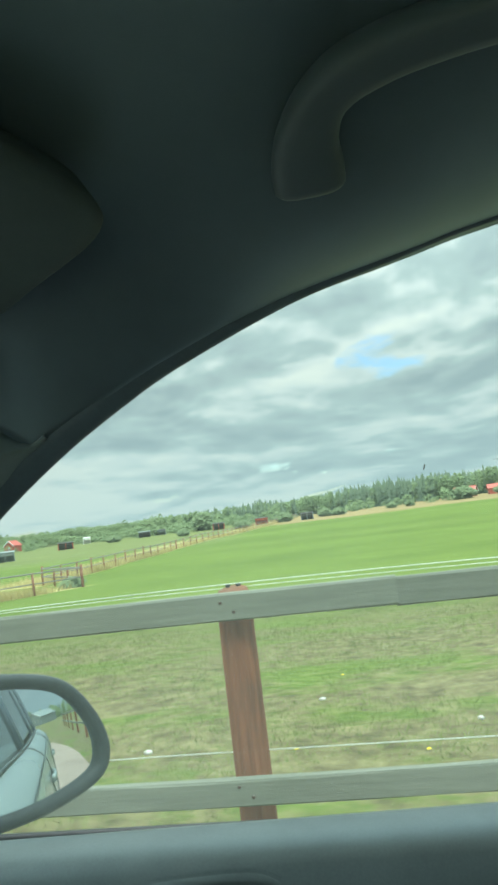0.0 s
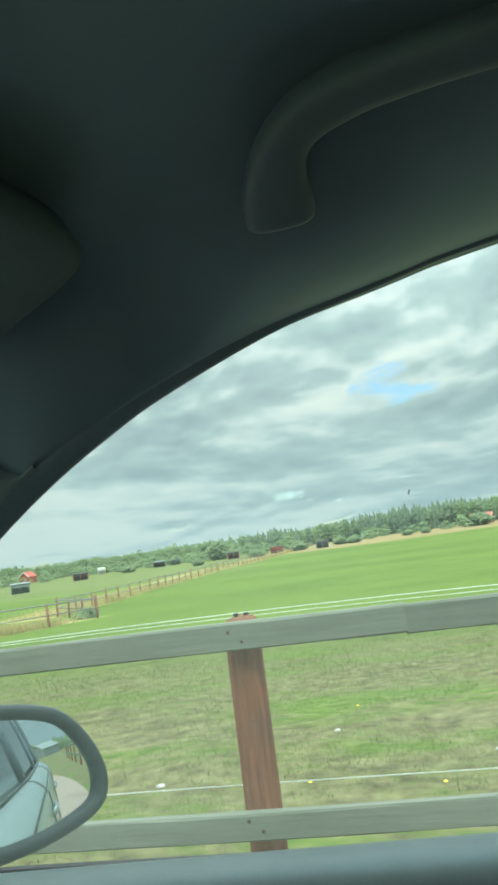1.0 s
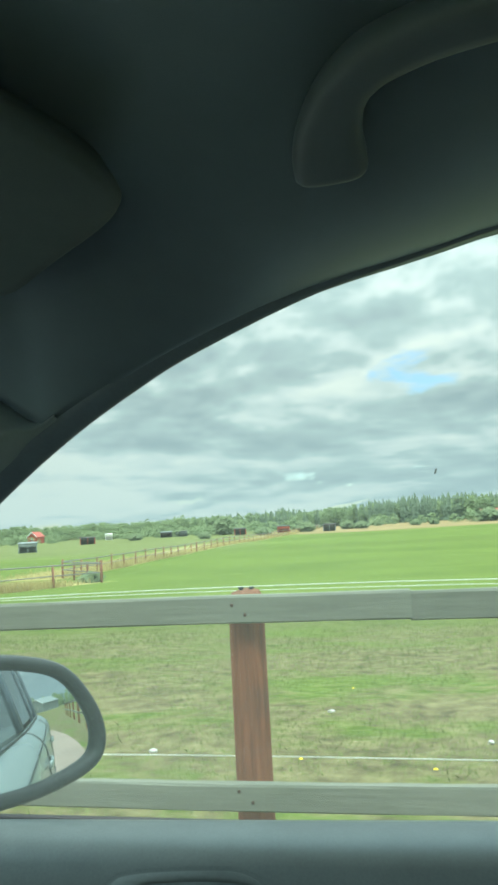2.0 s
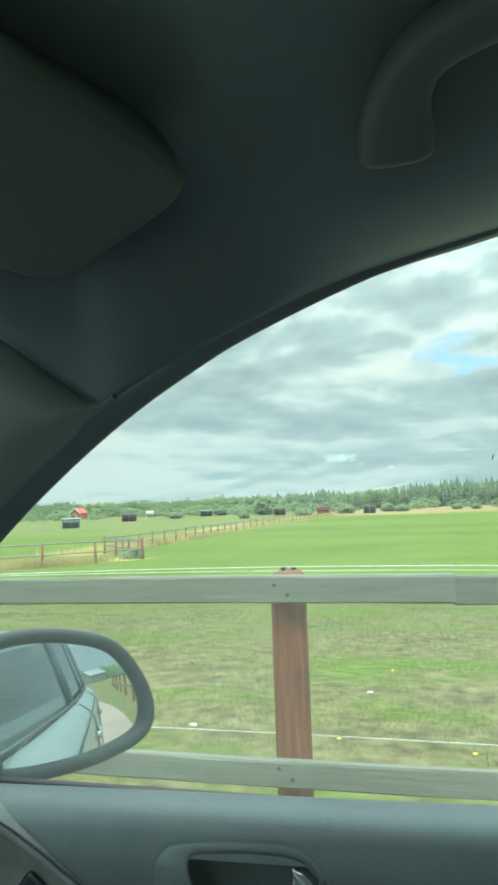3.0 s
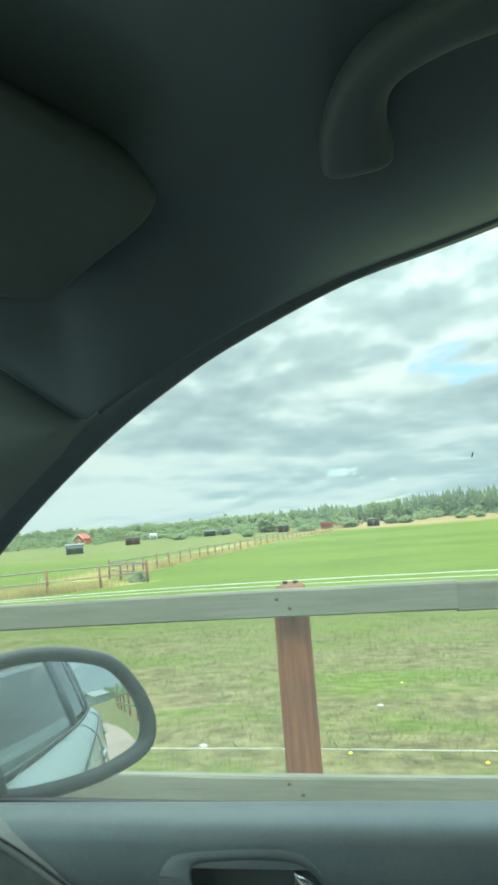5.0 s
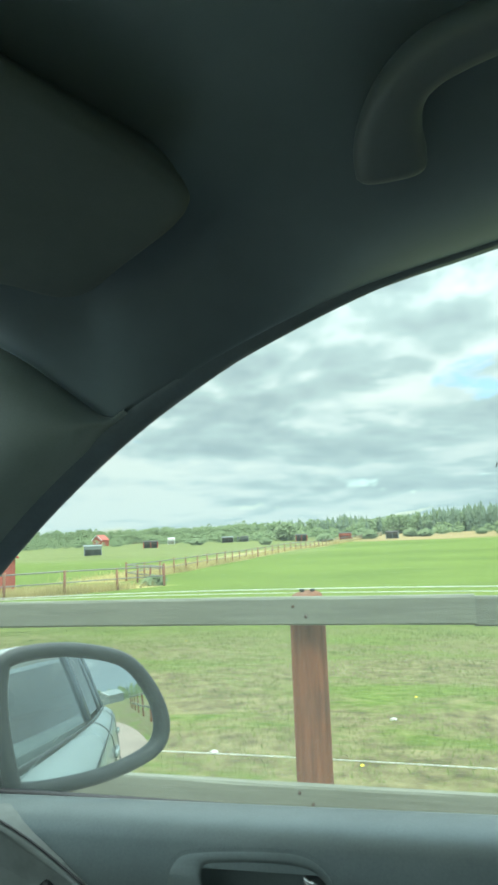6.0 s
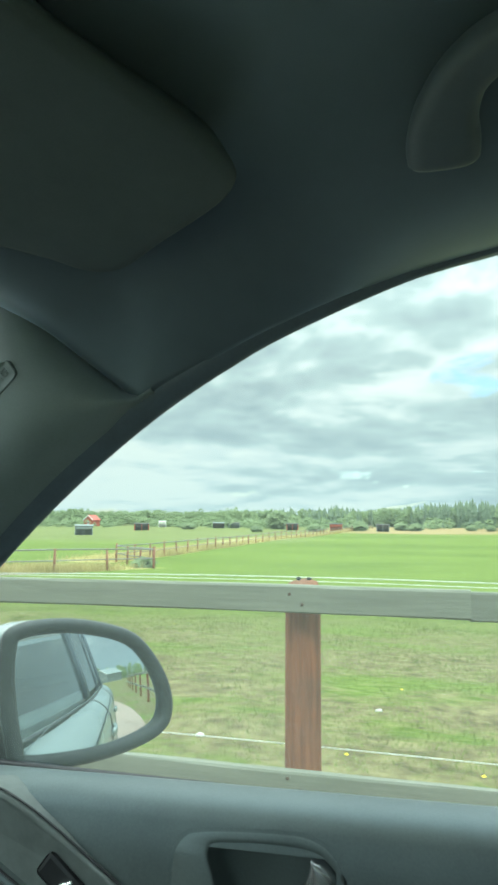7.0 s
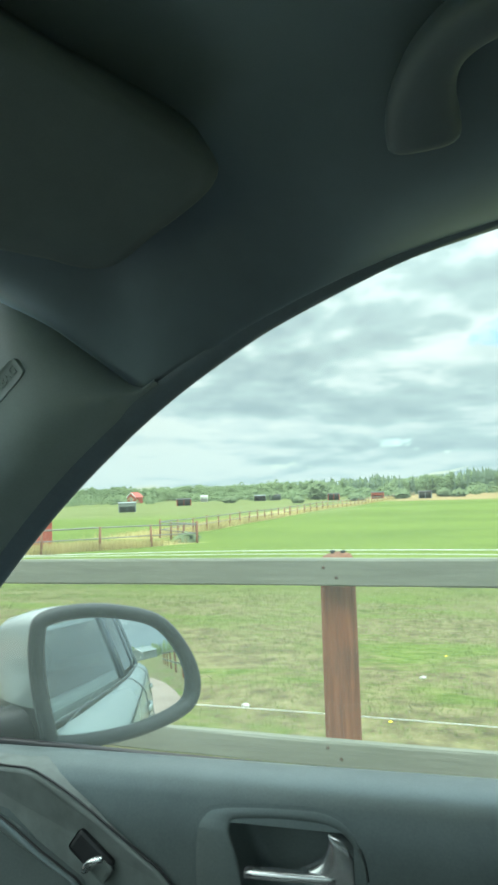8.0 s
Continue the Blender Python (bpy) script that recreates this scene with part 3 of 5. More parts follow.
def build_visor():
    plane = lambda x, y, d: Vector((x, y, 1.557 - 0.35 * y)) + Vector((0, -0.33, -0.944)) * d  # noqa: E731
    outline = closed_spline([(-0.1425, 0.404, 0), (-0.148, 0.388, 0), (-0.159, 0.370, 0), (-0.180, 0.341, 0), (-0.218, 0.288, 0), (-0.265, 0.222, 0), (-0.33, 0.13, 0), (-0.38, 0.03, 0), (-0.45, 0.02, 0), (-0.47, 0.2, 0),
                             (-0.40, 0.40, 0), (-0.330, 0.449, 0), (-0.308, 0.462, 0), (-0.289, 0.476, 0), (-0.270, 0.482, 0), (-0.250, 0.478, 0), (-0.216, 0.459, 0), (-0.176, 0.438, 0), (-0.158, 0.427, 0), (-0.146, 0.416, 0)], 160)
    c = sum(outline, Vector()) / len(outline)
    rings = []
    for inset, d in ((0.014, -0.022), (0.003, -0.006), (0.0, 0.0), (0.0008, 0.004), (0.004, 0.0075), (0.010, 0.009), (0.03, 0.010)):
        rings.append([plane(*(q + (c - q).normalized() * inset).to_2d(), d) for q in outline])
    k = len(outline)
    verts = [v for r in rings for v in r] + [plane(c.x, c.y, 0.0102)]
    faces = [(i * k + j, i * k + (j + 1) % k, (i + 1) * k + (j + 1) % k, (i + 1) * k + j) for i in range(len(rings) - 1) for j in range(k)]
    top = (len(rings) - 1) * k
    faces += [(top + j, top + (j + 1) % k, len(verts) - 1) for j in range(k)]
    faces += [tuple(range(k))[::-1]]
    part("sun_visor", mesh_from("sun_visor", verts, faces, M_VISOR), car, "folded-up dark cloth sun visor")


def build_grab_handle():
    def on(x, y, d=0.0):
        seat = Vector((0.008, 0, 1.2))
        return seat + (Vector((x, y, 1.7266 - 0.7 * y)) - seat) * 0.955 + Vector((0, -0.573, -0.819)) * d

    line = spline([(-0.0145, 0.440, 0), (-0.0145, 0.428, 0), (-0.012, 0.413, 0), (-0.003, 0.397, 0), (0.012, 0.3865, 0), (0.032, 0.3805, 0), (0.055, 0.3765, 0), (0.095, 0.373, 0), (0.15, 0.3715, 0), (0.21, 0.376, 0), (0.25, 0.396, 0), (0.262, 0.426, 0), (0.26, 0.440, 0)], 72)
    path = [on(p.x, p.y) for p in line]
    wide = lambda u: 0.0230 - 0.0085 * smooth_step(u, 0.07, 0.30) + 0.0085 * smooth_step(u, 0.68, 0.92)  # noqa: E731

    def section(u):
        w = wide(u)
        end = min(u, 1 - u)
        r = math.sqrt(max(0.0, 1 - (1 - min(1.0, end / 0.035)) ** 2)) if end < 0.035 else 1.0
        k = 0.55 + 0.45 * r
        return ellipse(0.955 * w * k, 0.015 * (0.4 + 0.6 * r), 20, 3.0)

    part("grab_handle", sweep("grab_handle", path, section, M_HANDLE, up=Vector((0, -0.573, -0.819))), car, "fixed dark grey plastic grab handle")
    for x in (-0.012, 0.258):
        bm = bmesh.new()
        bmesh.ops.create_cube(bm, size=1)
        bmesh.ops.scale(bm, vec=(0.028, 0.026, 0.036), verts=bm.verts)
        bmesh.ops.bevel(bm, geom=bm.edges[:], offset=0.006, segments=2, affect="EDGES")
        m = Matrix.Translation(on(x, 0.430, -0.024)) @ Matrix.Rotation(math.atan2(0.573, 0.819), 4, "X")
        bmesh.ops.transform(bm, matrix=m, verts=bm.verts)
        part("handle_mount", bm_mesh("handle_mount", bm, M_HANDLE, True), car)


def build_door():
    prof = [(0.672, 0.90), (0.672, 0.950), (0.668, 0.958), (0.660, 0.9635), (0.648, 0.9665), (0.634, 0.9670), (0.621, 0.9640), (0.611, 0.9580), (0.604, 0.9490), (0.600, 0.9320), (0.5975, 0.9250),
            (0.596, 0.905), (0.595, 0.88), (0.596, 0.84), (0.60, 0.78), (0.60, 0.6), (0.57, 0.45), (0.57, 0.22)]
    xs = [-0.80, -0.70, -0.60, -0.50, -0.40, -0.32, -0.26, -0.228, -0.205, -0.180, -0.155, -0.130, -0.108, -0.06, 0.0, 0.1, 0.2, 0.35, 0.5, 0.65]
    # the front end curls in towards the dashboard, as the sill does
    rows = [[(x, y - 0.008 * smooth_step(-x, 0.42, 0.75), z) for y, z in prof] for x in xs]
    hole = {(i, j) for i in range(7, 12) for j in (9, 10, 11, 12, 13)}
    door = part("door_panel", grid_mesh("door_panel", rows, M_DOOR, skip=hole), car, "dark blue-grey moulded door panel")
    # rounded lip round the hollow
    rim = closed_spline([(-0.249, 0.86, 0), (-0.250, 0.915, 0), (-0.243, 0.937, 0), (-0.222, 0.9445, 0), (-0.160, 0.948, 0), (-0.128, 0.946, 0), (-0.108, 0.934, 0), (-0.098, 0.91, 0), (-0.097, 0.86, 0), (-0.11, 0.79, 0), (-0.17, 0.775, 0), (-0.235, 0.79, 0)], 64)
    k = len(rim)
    c = Vector((-0.172, 0.865, 0))
    face_y = lambda z: float(np.interp(z, [p[1] for p in prof[:1:-1]], [p[0] for p in prof[:1:-1]]))  # noqa: E731
    mouth = closed_spline([(-0.203, 0.86, 0), (-0.210, 0.90, 0), (-0.2175, 0.930, 0), (-0.19, 0.936, 0), (-0.15, 0.937, 0), (-0.125, 0.934, 0), (-0.108, 0.922, 0), (-0.1005, 0.900, 0), (-0.1000, 0.86, 0), (-0.108, 0.80, 0), (-0.16, 0.787, 0), (-0.205, 0.80, 0)], 64)

    def loop_band(name, rings, material, label, cap=False):
        verts = [v for r in rings for v in r]
        faces = [(i * k + j, i * k + (j + 1) % k, (i + 1) * k + (j + 1) % k, (i + 1) * k + j) for i in range(len(rings) - 1) for j in range(k)]
        if cap:
            faces.append(tuple((len(rings) - 1) * k + j for j in range(k)))
        part(name, mesh_from(name, verts, faces, material), door, label)

    def lay(curve, f, d):
        return [Vector((c.x + (q.x - c.x) * f, face_y(c.y + (q.y - c.y) * f) - d, c.y + (q.y - c.y) * f)) for q in curve]

    loop_band("groove", [lay(rim, 1.010, 0.0002), lay(rim, 1.004, -0.0006), lay(rim, 0.996, -0.0022), lay(rim, 0.990, -0.0022), lay(rim, 0.984, -0.0006)], M_DOOR, "dark groove round the pull")
    loop_band("recess_surround", [lay(rim, 0.986, -0.0012), lay(rim, 0.975, 0.0002), lay(mouth, 1.06, 0.0004), lay(mouth, 1.02, 0.0002), lay(mouth, 1.0, -0.002)], M_DOOR, "plain plate round the hollow")
    loop_band("handle_recess", [lay(mouth, 1.0, -0.002), lay(mouth, 0.96, -0.012), lay(mouth, 0.88, -0.028), lay(mouth, 0.7, -0.036), lay(mouth, 0.3, -0.038)], M_DOOR, "hollow behind the door pull", True)
    # chrome pull: a sail-shaped lever with a slim bar
    right = spline([(-0.1285, 0, 0.9310), (-0.1150, 0, 0.9235), (-0.1060, 0, 0.9085), (-0.1005, 0, 0.8930), (-0.0985, 0, 0.8800)], 16)
    left = spline([(-0.1295, 0, 0.9306), (-0.1320, 0, 0.9160), (-0.1370, 0, 0.9060), (-0.1460, 0, 0.8990), (-0.1580, 0, 0.8930)], 16)
    rows = []
    for i in range(16):
        row = []
        for u in np.linspace(0, 1, 9):
            q = left[i].lerp(right[i], u)
            row.append((q.x, 0.606 - 0.010 * math.sin(math.pi * (0.15 + 0.75 * u)) ** 0.8, q.z))
        rows.append([(left[i].x, 0.618, left[i].z), *row, (right[i].x + 0.001, 0.612, right[i].z)])
    part("door_pull", grid_mesh("door_pull", rows, M_CHROME), door, "polished chrome door release lever")
    bar = [Vector((-0.204 + 0.008 * i, 0.601 - 0.001 * math.sin(i / 9 * math.pi), 0.8915 + 0.0003 * i)) for i in range(11)]
    part("pull_bar", sweep("pull_bar", bar, ellipse(0.006, 0.0042, 14, 3), M_CHROME), door, "slim chrome bar of the lever")
    # armrest console with the window switch
    def slab(name, pts, y, thick, material, label):
        s = y / 0.57
        outl = closed_spline([(a * s, 1.21 + (b - 1.21) * s, 0) for a, b in pts], 72)
        cc = sum(outl, Vector()) / len(outl)
        rings = []
        for inset, d in ((0.0, thick), (0.0, 0.003), (0.0012, 0.0008), (0.004, 0.0)):
            rings.append([Vector((q.x + (cc - q).normalized().x * inset, y + d - 0.10 * (q.x + 0.40) * (q.x < -0.40), q.y + (cc - q).normalized().y * inset)) for q in outl])
        k2 = len(outl)
        vs = [v for r in rings for v in r]
        fs = [(i * k2 + j, i * k2 + (j + 1) % k2, (i + 1) * k2 + (j + 1) % k2, (i + 1) * k2 + j) for i in range(len(rings) - 1) for j in range(k2)]
        fs.append(tuple(3 * k2 + j for j in range(k2)))
        me = mesh_from(name, vs, fs, material)
        me.polygons[len(fs) - 1].use_smooth = False
        # black bead drawn in for the shade along the panel seam
        edge = [Vector((q.x, y + 0.0035 - 0.10 * (q.x + 0.40) * (q.x < -0.40), q.y + 0.0012)) for q in outl]
        part("panel_gap", sweep("panel_gap", edge, ellipse(0.0010, 0.0015, 8), M_DARK, up=Vector((0, 1, 0))), door)
        return part(name, me, door, label)

    slab("armrest_panel", [(-0.66, 0.955), (-0.52, 0.957), (-0.433, 0.9575), (-0.401, 0.9575), (-0.371, 0.946), (-0.342, 0.930), (-0.314, 0.9124), (-0.288, 0.896), (-0.2656, 0.8804), (-0.238, 0.84), (-0.23, 0.75), (-0.45, 0.70), (-0.68, 0.75)], 0.588, 0.04, M_CONSOLE, "grey trim panel that carries the window switch")
    slab("armrest_pad", [(-0.66, 0.925), (-0.54, 0.925), (-0.47, 0.920), (-0.438, 0.909), (-0.415, 0.8985), (-0.391, 0.886), (-0.366, 0.873), (-0.347, 0.860), (-0.315, 0.81), (-0.32, 0.72), (-0.5, 0.70), (-0.68, 0.75)], 0.582, 0.03, M_DOOR, "dark padded armrest")
    tilt = Matrix.Rotation(radians(37), 3, "Y")
    part("switch_well", box("switch_well", (0.044, 0.005, 0.024), (-0.338, 0.5875, 0.8975), M_DARK, 0.004, tilt), door, "black window switch well")
    lever = spline([(-0.3415, 0.5815, 0.8855), (-0.337, 0.5775, 0.8925), (-0.330, 0.5765, 0.8975), (-0.322, 0.5785, 0.8990)], 14)
    part("window_switch", sweep("window_switch", lever, ellipse(0.0035, 0.0028, 12, 2.5), M_CHROME), door, "chrome-edged window switch")
    part("switch_rocker", box("switch_rocker", (0.020, 0.008, 0.018), (-0.3265, 0.5855, 0.8865), M_CONSOLE, 0.004, tilt), door)
    # the waistline drops towards the front
    fall = Matrix.Translation((-0.003, 0, -0.0102))
    fall[2][0] = 0.0214
    moved = {"armrest_panel": (-0.006, 0, -0.004), "switch_well": (-0.014, 0, -0.018)}
    moved["armrest_pad"] = moved["panel_gap"] = moved["armrest_panel"]
    moved["window_switch"] = moved["switch_rocker"] = moved["switch_well"]
    for ob in (door, *door.children):
        kind = ob.name.split(".")[0]
        ob.data.transform(Matrix.Translation(moved[kind]) if kind in moved else fall)


MIRROR_AT = Vector((-0.450, 0.792, 0.978))
MIRROR_SEES = Vector((1.0, -0.15, -0.045))


def build_mirror():
    d = (MIRROR_AT - Vector((0, 0, 1.2))).normalized()
    n = (MIRROR_SEES.normalized() - d).normalized()
    h = Vector((0, 0, 1)).cross(n).normalized()
    v = n.cross(h)
    rim_uv = [(-0.094, 0.066), (-0.084, 0.090), (-0.046, 0.098), (0.015, 0.0925), (0.080, 0.071), (0.119, 0.026), (0.133, -0.020), (0.117, -0.053), (0.062, -0.068), (-0.003, -0.071), (-0.073, -0.0635), (-0.0865, -0.036), (-0.095, 0.023)]
    out = closed_spline([(a, b, 0) for a, b in rim_uv], 96)
    c = Vector((0.016, 0.012, 0))
    k = len(out)

    def ring(inset, fwd, grow=1.0, shift=(0, 0)):
        res = []
        for i, q in enumerate(out):
            t = (out[(i + 1) % k] - out[i - 1]).normalized()
            nn = Vector((-t.y, t.x, 0))
            if nn.dot(c - q) < 0:
                nn = -nn
            w = c + (q - c) * grow + nn * inset
            res.append(MIRROR_AT + h * (w.x + shift[0]) + v * (w.y + shift[1]) + n * fwd)
        return res

    low = [q.y < -0.022 and q.x < 0.03 for q in out]

    def tube(rings, material, name, cap=False, only=None):
        verts = [p for r in rings for p in r]
        faces = [(i * k + j, i * k + (j + 1) % k, (i + 1) * k + (j + 1) % k, (i + 1) * k + j) for i in range(len(rings) - 1) for j in range(k) if only is None or only == low[j]]
        if cap:
            faces.append(tuple((len(rings) - 1) * k + j for j in range(k)))
        return mesh_from(name, verts, faces, material)

    skin = [ring(0.002, -0.012), ring(0.0, -0.022), ring(0.001, -0.05, 1.0, (-0.006, 0.001)), ring(0.004, -0.085, 0.95, (-0.02, 0.003)), ring(0.008, -0.115, 0.82, (-0.04, 0.004)), ring(0.012, -0.135, 0.60, (-0.055, 0.004)), ring(0.012, -0.142, 0.35, (-0.06, 0.004))]
    shell = tube(skin, M_PAINT, "side_mirror", True, False)
    mirror = part("side_mirror", shell, car, "silver door mirror with dark plastic rim")
    part("lower_cover", tube(skin, M_DARK, "lower_cover", False, True), mirror, "black plastic underside of the mirror")
    part("rim", tube([ring(0.003, -0.016), ring(-0.001, -0.012), ring(-0.0015, -0.004), ring(0.0015, 0.002), ring(0.006, 0.0045), ring(0.0125, 0.0035), ring(0.0160, -0.001), ring(0.0172, -0.007), ring(0.0182, -0.012)], M_RIM, "rim"), mirror, "dark grey plastic rim")
    # slightly bulged glass
    R = 1.15
    edge = ring(0.0152, 0)
    verts, faces = [], []
    centre = sum(edge, Vector()) / k
    NR = 26
    for r in range(NR + 1):
        f = 1 - r / NR
        for q in edge:
            w = centre + (q - centre) * f
            verts.append(w + n * (-0.0015 - (w - centre).length_squared / (2 * R)))
    for r in range(NR):
        for j in range(k):
            a, b = r * k + j, r * k + (j + 1) % k
            faces.append((a, b, b + k, a + k) if r < NR - 1 else (a, b, b + k))
    me = mesh_from("mirror_glass", verts, faces, M_MIRROR)
    part("mirror_glass", me, mirror, "bulged mirror glass showing the car's flank")
    # black foot on the door
    foot = [Vector((-0.640, 0.690, 0.930)), Vector((-0.600, 0.708, 0.924)), Vector((-0.560, 0.735, 0.922)), Vector((-0.530, 0.765, 0.926))]
    part("mirror_foot", sweep("mirror_foot", spline(foot, 10), ellipse(0.030, 0.034, 20, 3.0), M_DARK), mirror, "black plastic mirror foot")


def build_body():
    flank = [(0.684, 0.925), (0.715, 0.922), (0.745, 0.910), (0.775, 0.885), (0.800, 0.85), (0.812, 0.80), (0.808, 0.785), (0.828, 0.70), (0.840, 0.55), (0.835, 0.40), (0.80, 0.30), (0.79, 0.22)]

    def swell(x):
        return 1 - 0.10 * smooth_step(-x, 1.2, 2.0) - 0.10 * smooth_step(x, 1.7, 2.5)

    for side in (1, -1):
        rows = [[(x, side * y * swell(x), z - 0.05 * smooth_step(-x, 0.9, 1.9) + 0.05 * smooth_step(x, 0.6, 2.2) * (z > 0.7)) for y, z in flank] for x in np.linspace(-1.9, 2.4, 60)]
        part("flank", grid_mesh("flank", rows, M_PAINT), car, "silver painted doors and wings")
        belt = [Vector((x, side * 0.706 * swell(x), 0.926 + 0.05 * smooth_step(x, 0.6, 2.2))) for x in np.linspace(-0.62, 1.85, 40)]
        part("belt_moulding", sweep("belt_moulding", belt, ellipse(0.005, 0.006, 10, 3), M_DARK), car, "black rubber moulding under the side windows")
        # the crease's shade is laid on as a thin dark strip
        crease = [Vector((x, side * 0.790 * swell(x), 0.868 + 0.05 * smooth_step(x, 0.6, 2.2))) for x in np.linspace(-0.9, 2.2, 50)]
        part("body_crease", sweep("body_crease", crease, ellipse(0.0022, 0.0045, 8), M_RIM), car, "dark strip standing in for shade along the door crease")
        for x in (0.42, 1.30):
            grip = [Vector((x + 0.02 * i, side * (0.822 + 0.010 * math.sin(i / 8 * math.pi) ** 0.5), 0.80)) for i in range(9)]
            part("door_handle", sweep("door_handle", grip, ellipse(0.008, 0.014, 12, 3), M_PAINT), car, "silver door handle")
        for x in (0.60, 1.42):
            gap = [Vector((x + 0.04 * smooth_step(0.9 - z, 0, 0.6), side * (y + 0.0015) * swell(x), z + 0.05 * smooth_step(x, 0.6, 2.2) * (z > 0.7))) for y, z in flank]
            part("door_gap", sweep("door_gap", gap, ellipse(0.003, 0.003, 6), M_DARK, up=Vector((0, side, 0.01))), car)
        # rear side glass and pillars
        for x0, x1 in ((0.66, 1.36), (1.43, 1.80)):
            rows = [[(x, side * (pane_y(z) + 0.018), z) for z in (0.955 + 0.05 * smooth_step(x, 0.6, 2.2), 1.1, 1.25, 1.37 - 0.12 * smooth_step(x, 1.45, 1.9))] for x in np.linspace(x0, x1, 9)]
            part("rear_side_glass", grid_mesh("rear_side_glass", rows, M_DARK_GLASS), car, "rear side window, darkened to hold back cabin light").visible_shadow = False
        for x0, x1 in ((0.56, 0.67), (1.35, 1.44), (1.78, 1.98)):
            rows = [[(x, side * (pane_y(z) + 0.026), z) for z in (0.94, 1.1, 1.25, 1.42)] for x in np.linspace(x0, x1, 4)]
            part("side_pillar", solid(grid_mesh("side_pillar", rows, M_SEAL), 0.03), car, "black window pillar")
        rows = [[(x, side * y, z) for y, z in ((0.560 - 0.3 * (edge_z(x) - 1.40), edge_z(x) + 0.022), (0.555, max(1.455, edge_z(x) + 0.04)), (0.535, 1.480), (0.50, 1.508))] for x in np.linspace(-0.12, 2.0, 24)]
        part("roof_rail", grid_mesh("roof_rail", rows, M_PAINT), car)
        for x in (-1.28, 1.52):
            bm = bmesh.new()
            bmesh.ops.create_cone(bm, cap_ends=True, segments=40, radius1=0.31, radius2=0.31, depth=0.2)
            bmesh.ops.bevel(bm, geom=[e for e in bm.edges if len(e.link_faces) == 2 and any(len(f.verts) > 4 for f in e.link_faces)], offset=0.03, segments=3, affect="EDGES")
            bmesh.ops.transform(bm, matrix=Matrix.Translation((x, side * 0.745, 0.315)) @ Matrix.Rotation(radians(90), 4, "X"), verts=bm.verts)
            wheel = part("wheel", bm_mesh("wheel", bm, M_TYRE, True), car, "black tyre on a silver rim")
            bm = bmesh.new()
            bmesh.ops.create_cone(bm, cap_ends=True, segments=30, radius1=0.20, radius2=0.17, depth=0.03)
            bmesh.ops.transform(bm, matrix=Matrix.Translation((x, side * 0.85, 0.315)) @ Matrix.Rotation(radians(-90 * side), 4, "X"), verts=bm.verts)
            part("hub_cap", bm_mesh("hub_cap", bm, M_PAINT), wheel)
    pane = [[(x, -(pane_y(z) + 0.018), z) for z in (0.93, 1.1, 1.25, 1.39)] for x in np.linspace(-0.62, 0.58, 9)]
    part("driver_side_glass", grid_mesh("driver_side_glass", pane, M_GLASS), car, "driver's side window").visible_shadow = False
    # roof skin, bonnet, tail, floor, bulkhead
    ys = np.linspace(-0.52, 0.52, 11)
    roof = [[(x, y, 1.545 - 0.10 * (y / 0.52) ** 2 * 0.4 - 0.09 * smooth_step(-x, 0.1, 0.5) - 0.06 * smooth_step(x, 1.2, 2.0)) for y in ys] for x in np.linspace(-0.50, 2.0, 18)]
    part("roof", solid(grid_mesh("roof", roof, M_PAINT), 0.008), car, "silver painted roof")
    ys = np.linspace(-0.72, 0.72, 11)
    bon = [[(x, y * (1 - 0.06 * smooth_step(-x, 1.2, 1.95)), z - 0.05 * (y / 0.72) ** 2) for y in ys] for x, z in ((-0.92, 0.985), (-1.2, 0.95), (-1.5, 0.89), (-1.75, 0.80), (-1.90, 0.68), (-1.96, 0.5), (-1.94, 0.25))]
    part("bonnet", grid_mesh("bonnet", bon, M_PAINT), car, "silver painted bonnet")
    tail = [[(x, y, z) for y in ys * 0.93] for x, z in ((2.22, 1.02), (2.36, 0.98), (2.42, 0.8), (2.44, 0.5), (2.40, 0.25))]
    part("tail", grid_mesh("tail", tail, M_PAINT), car, "silver tailgate and bumper")
    glass = [[(x, y, z) for y in np.linspace(-0.52, 0.52, 5)] for x, z in ((1.99, 1.44), (2.1, 1.25), (2.22, 1.03))]
    part("rear_glass", grid_mesh("rear_glass", glass, M_DARK_GLASS), car).visible_shadow = False
    shield = [[(x, y * w, z - 0.02 * (y / 0.6) ** 2) for y in np.linspace(-0.6, 0.6, 9)] for x, z, w in ((-0.95, 0.99, 1.15), (-0.75, 1.17, 1.05), (-0.52, 1.40, 0.9))]
    part("windscreen", grid_mesh("windscreen", shield, M_GLASS), car, "clear windscreen").visible_shadow = False
    part("dashboard", box("dashboard", (0.36, 1.10, 0.50), (-0.88, -0.04, 0.70), M_SEATDARK, 0.06), car, "dark dashboard")
    part("cabin_floor", box("cabin_floor", (3.2, 1.36, 0.05), (0.75, 0, 0.26), M_SEATDARK, 0.01), car)
    part("seat_row", box("seat_row", (0.5, 1.15, 0.75), (1.35, 0, 0.66), M_SEATDARK, 0.08), car, "dark cloth rear seat")
    pane = [[(EDGE_X[i], pane_y(z) + 0.012, z) for z in np.linspace(0.94, EDGE_Z[i] + 0.012, 6)] for i in range(0, len(EDGE_X), 6)]
    part("window_pane", grid_mesh("window_pane", pane, M_GLASS), car, "clear front side window").visible_shadow = False


